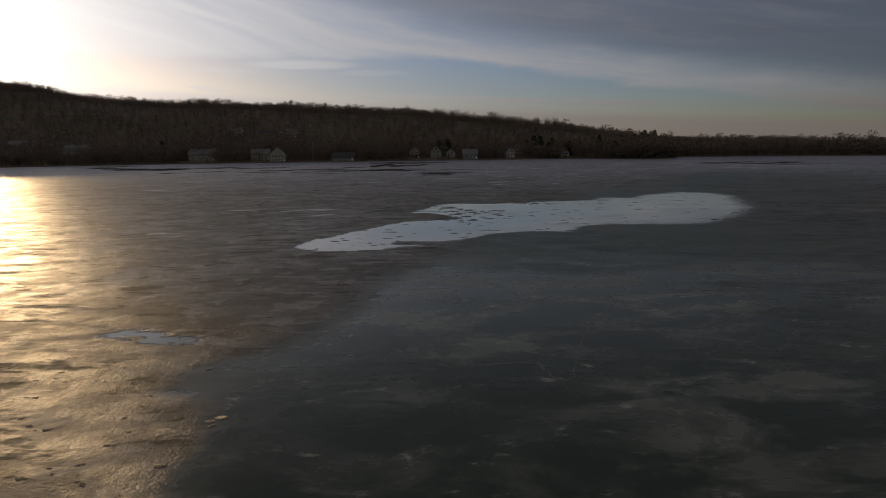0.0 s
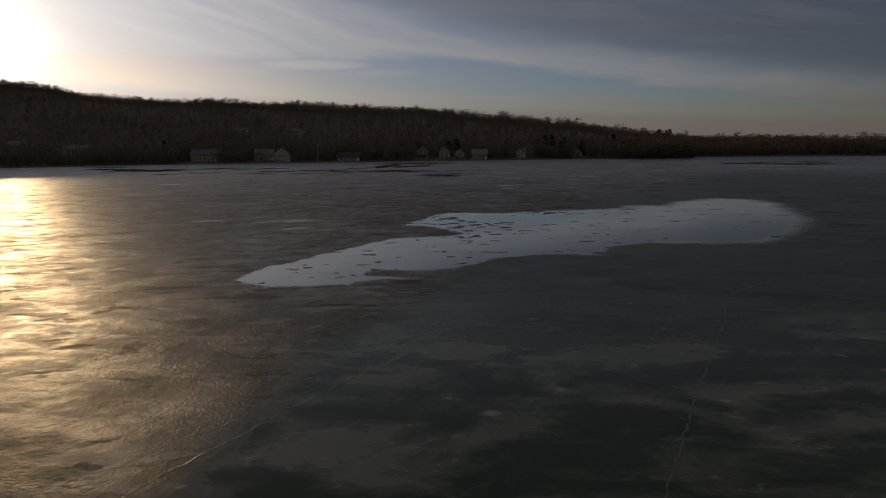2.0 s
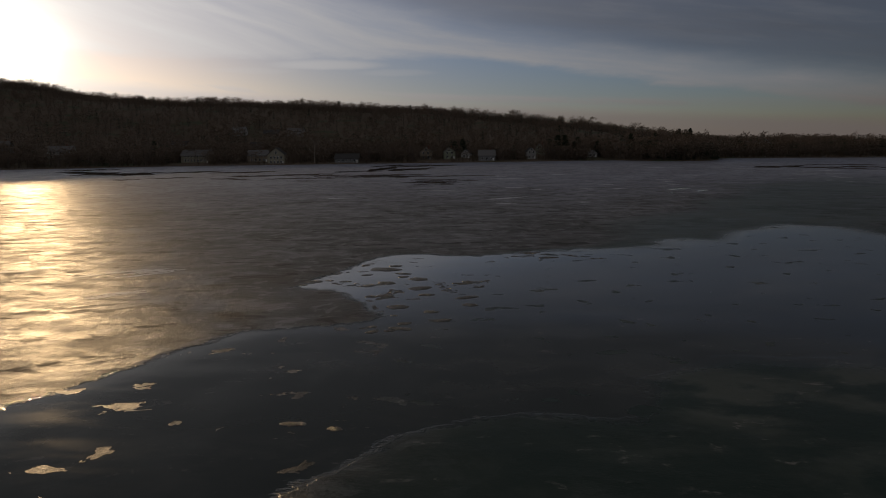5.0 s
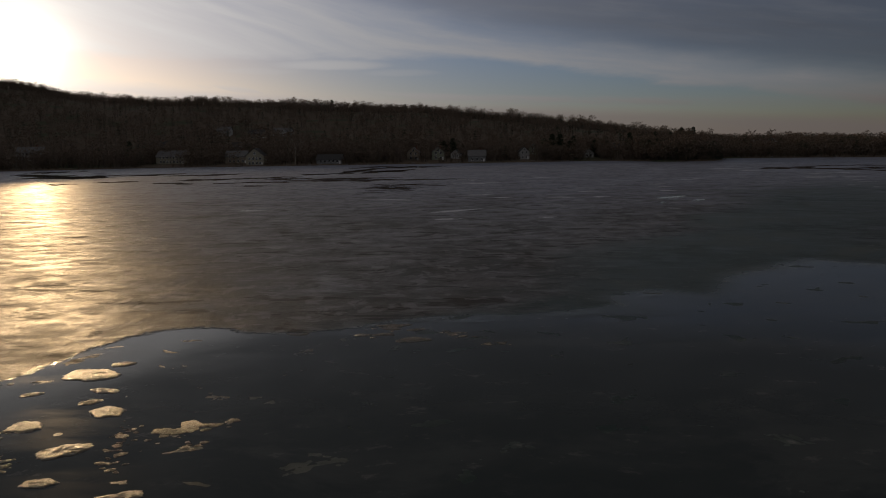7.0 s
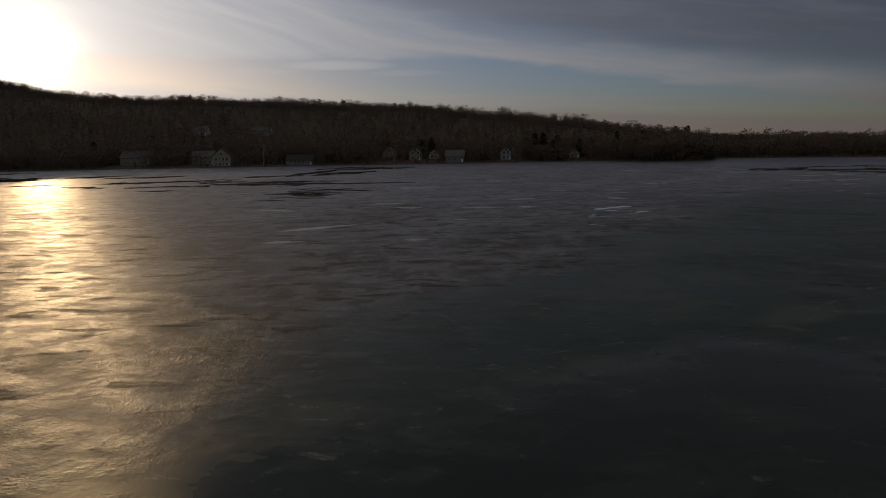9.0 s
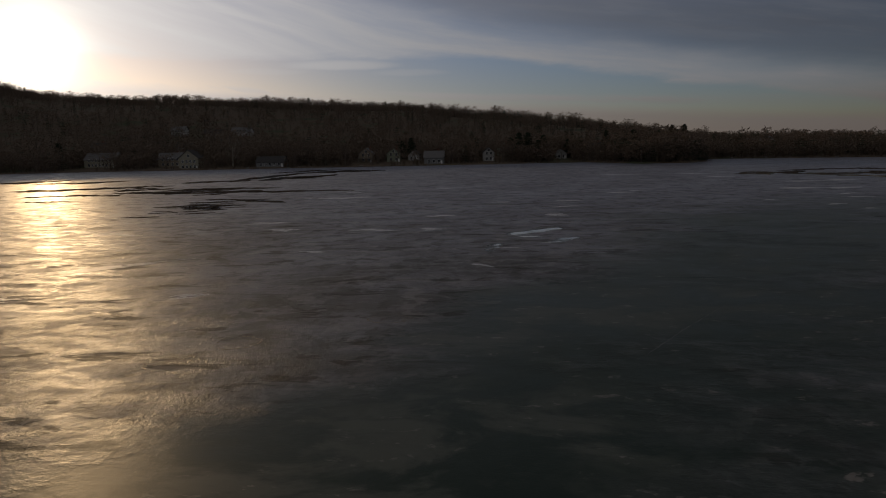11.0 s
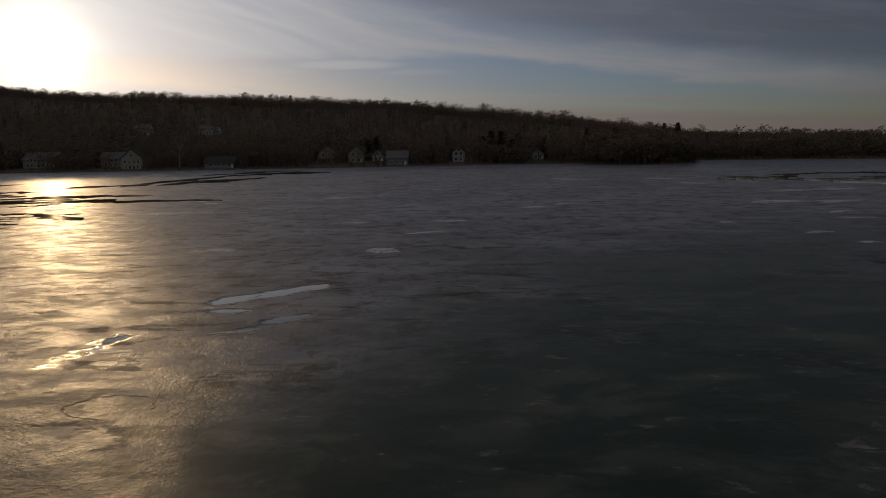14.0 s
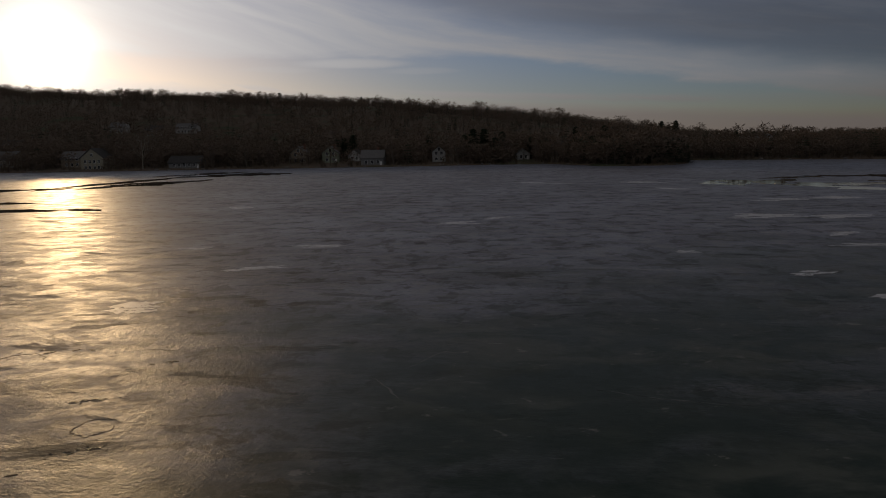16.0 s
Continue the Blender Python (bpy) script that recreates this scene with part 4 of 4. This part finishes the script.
def dock(x, turn, length):
    y = shore(x)
    top = holder("dock", pose(x, y + 1.0, 0, 0, 0, turn), "weathered plank dock standing in the ice", "dock", "docks")
    for i in range(int(length / 0.4)):
        part("plank", DOCK_PLANK, top).location = (0, -0.2 - 0.4 * i, 0.75)
    for i in range(int(length / 3) + 1):
        for sx in (-0.7, 0.7):
            part("post", DOCK_POST, top).location = (sx, -0.4 - 3.0 * i, 0)


DOCK_PLANK = boxes("plank", [(-0.8, 0.8, -0.19, 0.19, 0, 0.05)], PLANK)
DOCK_POST = boxes("post", [(-0.07, 0.07, -0.07, 0.07, -0.3, 1.1)], PLANK)
for x, turn, length in ((-118, 4, 9), (-62, -6, 7), (-18, 3, 8), (50, 0, 7), (-248, 10, 9)):
    dock(x, turn, length)


def reeds():
    """A belt of dead reeds along the ice edge."""
    r = random.Random(31)
    soup = Soup()
    for _ in range(9000):
        x = r.uniform(-345, 345)
        if noise.noise((x * 0.03, 7.7, 0)) < -0.05:
            continue
        y = shore(x) - 1.5 + 4.0 * r.random()
        h = r.uniform(0.5, 1.3)
        z = max(land(x, y), -0.05)
        soup.blade((x, y, z), (x + r.uniform(-0.25, 0.25), y + r.uniform(-0.25, 0.25), z + h), 0.05)
    tagged(new("reeds", soup.mesh("reeds", [REED])), "belt of dead straw-coloured reeds along the shore", "reeds", kind="stuff")


reeds()


def stone_mesh(seed):
    bm = bmesh.new()
    bmesh.ops.create_icosphere(bm, subdivisions=2, radius=0.5)
    for v in bm.verts:
        k = 1 + 0.35 * noise.noise(v.co * 1.7 + Vector((seed, 0, 0)))
        v.co = Vector((v.co.x * k * 1.25, v.co.y * k, v.co.z * k * 0.65))
    me = bpy.data.meshes.new("stone")
    bm.to_mesh(me)
    bm.free()
    me.materials.append(STONE)
    return me


STONES = [stone_mesh(k * 3.3) for k in range(4)]
r_stone = random.Random(41)
for k in range(110):
    x = r_stone.uniform(-300, 300)
    ob = new("stone", STONES[k % 4])
    y = shore(x) + r_stone.uniform(0.2, 1.8)
    size = r_stone.uniform(0.5, 1.5)
    ob.matrix_world = pose(x, y, max(land(x, y), 0.0) + 0.1 * size, 0, 0, r_stone.uniform(0, 360)) @ Matrix.Scale(size, 4)
    tagged(ob, "rounded grey stone at the water's edge", "stone", "shore stones")


# ------------------------------------------------------------------ things frozen on and into the ice
def lump_mesh(seed, n=48):
    """A low pad of frozen slush with a ragged, lobed rim and a knobbly top."""
    r = random.Random(seed)
    ph = [r.uniform(0, 6.28) for _ in range(3)]
    verts, faces = [(0, 0, 0.085)], []
    rings = ((0.12, 0.088), (0.24, 0.088), (0.36, 0.086), (0.48, 0.084), (0.59, 0.08), (0.69, 0.074), (0.78, 0.066), (0.86, 0.056), (0.93, 0.042), (0.98, 0.022), (1.0, 0.0), (1.02, -0.03))
    for rad, z in rings:
        for i in range(n):
            a = 2 * math.pi * i / n
            c, q = math.cos(a), math.sin(a)
            k = rad * (1 + 0.13 * math.sin(2 * a + ph[0]) + 0.07 * math.sin(5 * a + ph[1]) + 0.20 * noise.noise((2.6 * c, 2.6 * q, seed * 2.7)) + 0.16 * noise.noise((8 * c, 8 * q, seed * 1.3)) * rad)
            knob = 0.0
            if z > 0:
                px, py = c * rad + seed, q * rad
                knob = 0.03 * noise.noise((px * 4, py * 6, 0)) + 0.035 * abs(noise.noise((px * 9, py * 13, 3))) + 0.025 * noise.noise((px * 20, py * 24, 7)) - 0.01
            verts.append((c * k, q * k * 0.85, max(z + knob * (0.4 + 0.6 * min(1.0, z / 0.06)), 0.004) if z > 0 else z))
    faces += [(0, 1 + i, 1 + (i + 1) % n) for i in range(n)]
    for j in range(len(rings) - 1):
        for i in range(n):
            a, b = 1 + j * n + i, 1 + j * n + (i + 1) % n
            faces.append((a, a + n, b + n, b))
    return mesh_of("ice_lump", verts, faces, [LUMP], True)


LUMPS = [lump_mesh(k + 1) for k in range(6)]
PADS = [(0.6, 95.4, 1.15), (-0.4, 93.2, 0.35), (2.1, 93.6, 0.42), (2.2, 92.4, 0.4), (3.3, 91.5, 0.62), (1.3, 90.2, 0.55), (3.6, 88.4, 0.75), (4.1, 86.4, 0.42),
        (6.5, 85.6, 0.5), (5.9, 89.9, 0.35), (6.6, 90.4, 0.4), (0.2, 89.3, 0.4), (1.2, 96.8, 0.5), (-2.6, 91.2, 0.3), (-1.5, 90.8, 0.3), (0.9, 86.0, 0.4), (1.7, 86.2, 0.5), (2.7, 83.2, 0.55), (4.6, 82.0, 0.42), (5.3, 80.1, 0.4), (5.2, 87.6, 0.18), (5.4, 88.2, 0.2),
        (5.0, 88.8, 0.16), (4.8, 89.5, 0.2), (5.6, 87.2, 0.15), (-8.8, 62.4, 0.3), (-9.7, 61.8, 0.35), (-6.4, 60.2, 0.2), (-9.2, 63.6, 0.2), (-4.0, 61.0, 0.15),
        (-5.6, 52.4, 0.25), (-4.9, 50.9, 0.2), (-3.0, 57.6, 0.3), (-1.6, 58.6, 0.2), (-7.1, 20.2, 0.14), (-6.8, 20.45, 0.18), (-7.4, 17.2, 0.18), (-6.9, 19.8, 0.1),
        (1.0, 66.6, 0.3), (2.4, 66.2, 0.25), (6.7, 83.6, 0.42), (2.7, 81.2, 0.17), (2.0, 77.9, 0.34), (2.8, 78.1, 0.23), (3.3, 78.5, 0.42), (3.4, 79.5, 0.36),
        (1.9, 78.9, 0.22), (-3.6, 90.8, 0.55), (-4.0, 89.7, 0.28)]
r_pad = random.Random(77)
for k in range(34):
    u = r_pad.random()
    PADS.append((4.55 + 1.15 * u + r_pad.uniform(-0.35, 0.35), 90.4 - 3.6 * u + r_pad.uniform(-0.4, 0.4), r_pad.uniform(0.04, 0.09)))
# loose crumbs and broken pads in clusters (x, y, half length, half width, turn, count, smallest, largest)
CRUMBS = [(0.2, 89.7, 1.5, 0.5, 12, 34, 0.05, 0.24), (2.1, 87.4, 0.8, 0.8, 40, 44, 0.04, 0.16), (6.3, 89.8, 0.9, 0.3, 20, 14, 0.08, 0.26), (7.4, 90.4, 0.7, 0.3, 15, 9, 0.08, 0.3), (7.3, 88.8, 0.4, 0.3, 0, 7, 0.06, 0.2),
          (11.6, 102.6, 1.1, 0.7, -30, 22, 0.08, 0.34), (14.7, 101.2, 0.9, 0.6, -30, 20, 0.07, 0.22), (12.9, 100.3, 0.8, 0.45, 10, 14, 0.1, 0.45),
          (16.5, 99.5, 0.9, 0.4, -10, 14, 0.06, 0.22), (58.1, 190.2, 0.9, 0.22, 15, 16, 0.05, 0.17), (58.7, 194.4, 0.6, 0.16, 20, 10, 0.05, 0.15),
          (59.6, 186.2, 0.8, 0.3, 30, 12, 0.04, 0.12), (53.5, 196.0, 1.6, 0.3, 5, 16, 0.05, 0.16), (44.0, 175.4, 0.4, 1.6, -8, 16, 0.05, 0.16), (10.9, 101.1, 0.8, 0.4, 10, 8, 0.1, 0.35), (-2.5, 94.0, 1.2, 0.3, 20, 12, 0.06, 0.2)]
for cx, cy, half, wide, turn, count, small, large in CRUMBS:
    c, q = math.cos(radians(turn)), math.sin(radians(turn))
    for k in range(count):
        u, v = r_pad.gauss(0, 0.5) * half, r_pad.gauss(0, 0.5) * wide
        PADS.append((cx + u * c - v * q, cy + u * q + v * c, small + (large - small) * r_pad.random() ** 2.5))
for k, (x, y, size) in enumerate(PADS):
    ob = new("ice_lump", LUMPS[k % 6])
    size *= 0.85
    ob.matrix_world = pose(x, y, 0.0, 0, 0, (k * 37) % 60 - 30) @ Matrix.Diagonal((size * (1.0 + 0.25 * (k % 3)), size, min(0.06 + 0.9 * size, 0.36 + 0.28 * size), 1))
    tagged(ob, "low pad of frozen slush standing out of clear dark ice" if y < 130 else "crumb of broken slush crust lying on rough tan ice", "ice lump", "slush pads")

FROST = plain("wind_packed_snow", (0.78, 0.79, 0.83), (0.36, 0.365, 0.39), 0.5, 5.0, 0.5)
SNOWS = [(-17.6, 94.6, 7, 2.4, 38), (-15.4, 87.0, 3.4, 1.3, 24), (-28.3, 69.5, 3.2, 1.2, 2), (-28, 96, 5, 1.0, 3), (12.4, 155, 4, 1.2, 4), (37.5, 205, 4.5, 1.6, 4),
         (16.6, 199, 5, 1.4, 8), (54.5, 216, 4, 1.4, 8), (56.6, 227, 5, 1.5, 3), (130, 262, 15, 3, 4), (-60, 150, 9, 1.8, 6), (-70, 190, 12, 2.4, 3),
         (31, 190, 4.6, 1.9, 5), (28, 174, 3.0, 0.6, -20), (37, 190, 3, 1.7, 14), (45, 175, 2.4, 0.45, 12), (49, 178, 2.0, 0.4, 22),
         (43, 166, 2.2, 0.6, -30), (52, 204, 3.4, 2.1, 14), (101, 248, 8, 4, 2), (109, 247, 9, 2.5, 22), (91, 213, 2.6, 1.1, 16),
         (92, 206, 2.2, 1.0, 13), (21, 191, 4.6, 1.7, -25), (25, 156, 2.4, 1.0, 30), (1.4, 190, 9, 1.3, -25), (14.2, 167.2, 13.5, 1.4, 33),
         (-16.8, 171, 3.8, 1.6, -6), (67, 244, 6, 2.0, 9), (72, 249, 4.5, 1.4, 28), (101, 321, 12, 4, -40), (104, 297, 9, 3, -40), (82, 323, 14, 3, -30),
         (112, 270, 9, 3, -3), (121, 272, 8, 3.2, -25), (102, 232, 5, 1.2, 28), (100, 225, 5, 1.2, 0), (86, 222, 2.2, 0.9, 9), (135, 306, 7, 3, -35),
         (16.6, 259, 4, 2.2, -10), (35, 268, 4.5, 2.6, -11), (46, 226, 3, 1.2, 35), (16.3, 242, 11, 2.8, 10), (13.4, 264, 5.4, 2.1, -25)]
def snow_streak(length, width, seed):
    """Several thin strands of blown snow, laid side by side in one mesh."""
    r = random.Random(seed)
    verts, faces = [], []
    for j in range(5):
        me = sliver("strand", length * r.uniform(0.35, 0.85), width * r.uniform(0.28, 0.6), FROST, 0.006 + 0.0008 * j, seed * 5 + j, 30)
        dx, dy, base = r.uniform(-0.3, 0.3) * length, (j - 2) * 0.24 * width, len(verts)
        verts += [(v.co.x + dx, v.co.y + dy, v.co.z) for v in me.vertices]
        faces += [tuple(i + base for i in p.vertices) for p in me.polygons]
        bpy.data.meshes.remove(me)
    return mesh_of("snow_patch", verts, faces, [FROST])


for k, (x, y, length, width, turn) in enumerate(SNOWS):
    ob = new("snow_patch", snow_streak(length, width, 50 + k))
    ob.matrix_world = pose(x, y, 0, 0, 0, turn)
    tagged(ob, "thin white streak of wind-packed snow lying on the ice", "snow patch", "snow streaks")


def ridge(name, pts, width, height, seed, mat, label, category, group):
    """A low crooked ridge along a line."""
    r = random.Random(seed)
    line = []
    for (ax, ay), (bx, by) in zip(pts, pts[1:]):
        n = max(3, int(math.hypot(bx - ax, by - ay) / 0.3))
        line += [(ax + (bx - ax) * i / n, ay + (by - ay) * i / n) for i in range(n)]
    line.append(pts[-1])
    verts, faces = [], []
    for i, (x, y) in enumerate(line):
        a, b = line[max(i - 1, 0)], line[min(i + 1, len(line) - 1)]
        d = Vector((b[0] - a[0], b[1] - a[1], 0)).normalized()
        side = Vector((-d.y, d.x, 0))
        w = 0.5 * width * r.uniform(0.2, 1.4) * min(1, 0.3 + 3 * min(i, len(line) - 1 - i) / len(line))
        c = Vector((x, y, 0)) + side * r.uniform(-0.5, 0.5) * min(0.5 * width, 0.2)
        verts += [tuple(c - side * w + Vector((0, 0, -0.01))), tuple(c + Vector((0, 0, height * r.uniform(0.5, 1.0)))), tuple(c + side * w + Vector((0, 0, -0.01)))]
    for i in range(len(line) - 1):
        faces += [(3 * i, 3 * i + 3, 3 * i + 4, 3 * i + 1), (3 * i + 1, 3 * i + 4, 3 * i + 5, 3 * i + 2)]
    tagged(new(name, mesh_of(name, verts, faces, [mat])), label, category, group)


def crack(pts, width, seed):
    ridge("ice_crack", pts, width * 1.7, 0.008, seed, RIDGE_ICE, "thin crooked line of a healed white crack in the ice", "ice crack", "ice cracks")


# rings of refrozen slush round old puddles (x, y, half length, half width, share of the ring that stands out)
for k, (x, y, rx, ry, share) in enumerate(((31.6, 145.2, 0.95, 1.1, 0.9), (38.0, 149.6, 1.0, 0.9, 0.75), (48.5, 168.6, 1.5, 1.1, 0.8), (52.4, 194.5, 0.9, 1.0, 0.8),
                                           (59.4, 188.0, 0.6, 0.7, 0.9), (29.8, 141.9, 1.0, 0.8, 0.7))):
    r_ring = random.Random(300 + k)
    turn = r_ring.uniform(0, 6.28)
    loop = [(x + rx * (1 + r_ring.uniform(-0.12, 0.12)) * math.cos(turn + 6.28 * share * i / 18), y + ry * (1 + r_ring.uniform(-0.12, 0.12)) * math.sin(turn + 6.28 * share * i / 18)) for i in range(19)]
    ridge("slush_ring", loop, 0.20, 0.014, 320 + k, SLUSH_RIDGE, "low broken ring of refrozen slush on rough tan ice", "slush ring", "slush rings")


for k, (pts, width) in enumerate((([(16, 52), (13.3, 45.5), (9.7, 37.9), (6.0, 29.7), (4.5, 24)], 0.10), ([(24, 60), (16, 52), (14, 50.5)], 0.16),
                                  ([(4, 47.5), (0.7, 43.9), (-3.3, 36.9), (-5.3, 32.7), (-6.9, 29.4)], 0.14), ([(-2.1, 26), (0.6, 25.2), (3.4, 25.7), (4.1, 22.5)], 0.18),
                                  ([(55.8, 152), (54.8, 150.6), (53.6, 148.9), (52, 146.6), (49, 142)], 0.10), ([(44.1, 160.7), (48.9, 158.9), (52.8, 160.6), (56.6, 162.6)], 0.16),
                                  ([(71, 198), (69.3, 195.8), (67.8, 193.0)], 0.09),
                                  ([(67.2, 192.6), (68.5, 190.3)], 0.12), ([(74.9, 191.5), (77.3, 190.5), (79.4, 190.1)], 0.14), ([(30, 118), (36, 121), (44, 122)], 0.12),
                                  ([(40, 128), (46, 127), (53, 131)], 0.14))):
    crack(pts, width, 80 + k)

r_hole = random.Random(5)
HOLES = [(-14.2, 25.1), (-14.6, 24.2), (-13.0, 20.6), (-12.4, 20.0), (-11.7, 19.7), (-9.5, 17.3), (-9.4, 18.5), (-9.8, 20.5), (-9.7, 21.5), (-12.1, 17.6), (-11.2, 22.8),
         (-10.6, 16.6), (-13.6, 22.4), (-8.9, 16.2), (-11.6, 29.0), (-11.0, 28.7), (58.3, 184.4), (59.0, 184.8), (57.8, 190.2), (58.7, 194.5), (38.9, 150.2), (-18.2, 38.6)]
for k in range(46):
    HOLES.append((r_hole.uniform(-16.5, -8.3), r_hole.uniform(14.5, 31)))
for k, (x, y) in enumerate(HOLES):
    grow = 1.0 if k < 22 else r_hole.uniform(0.3, 0.75)
    # a flat sliver on the ice; its dark colour stands for the hollow's shade
    ob = new("melt_hole", sliver("melt_hole", grow * r_hole.uniform(0.16, 0.36), grow * r_hole.uniform(0.12, 0.22), PIT, 0.004, 200 + k, 24))
    ob.matrix_world = pose(x, y, 0.004, 0, 0, r_hole.uniform(-40, 40))
    tagged(ob, "small melt hole in the rough slush ice, its shade a flat dark patch", "melt hole", "melt holes")
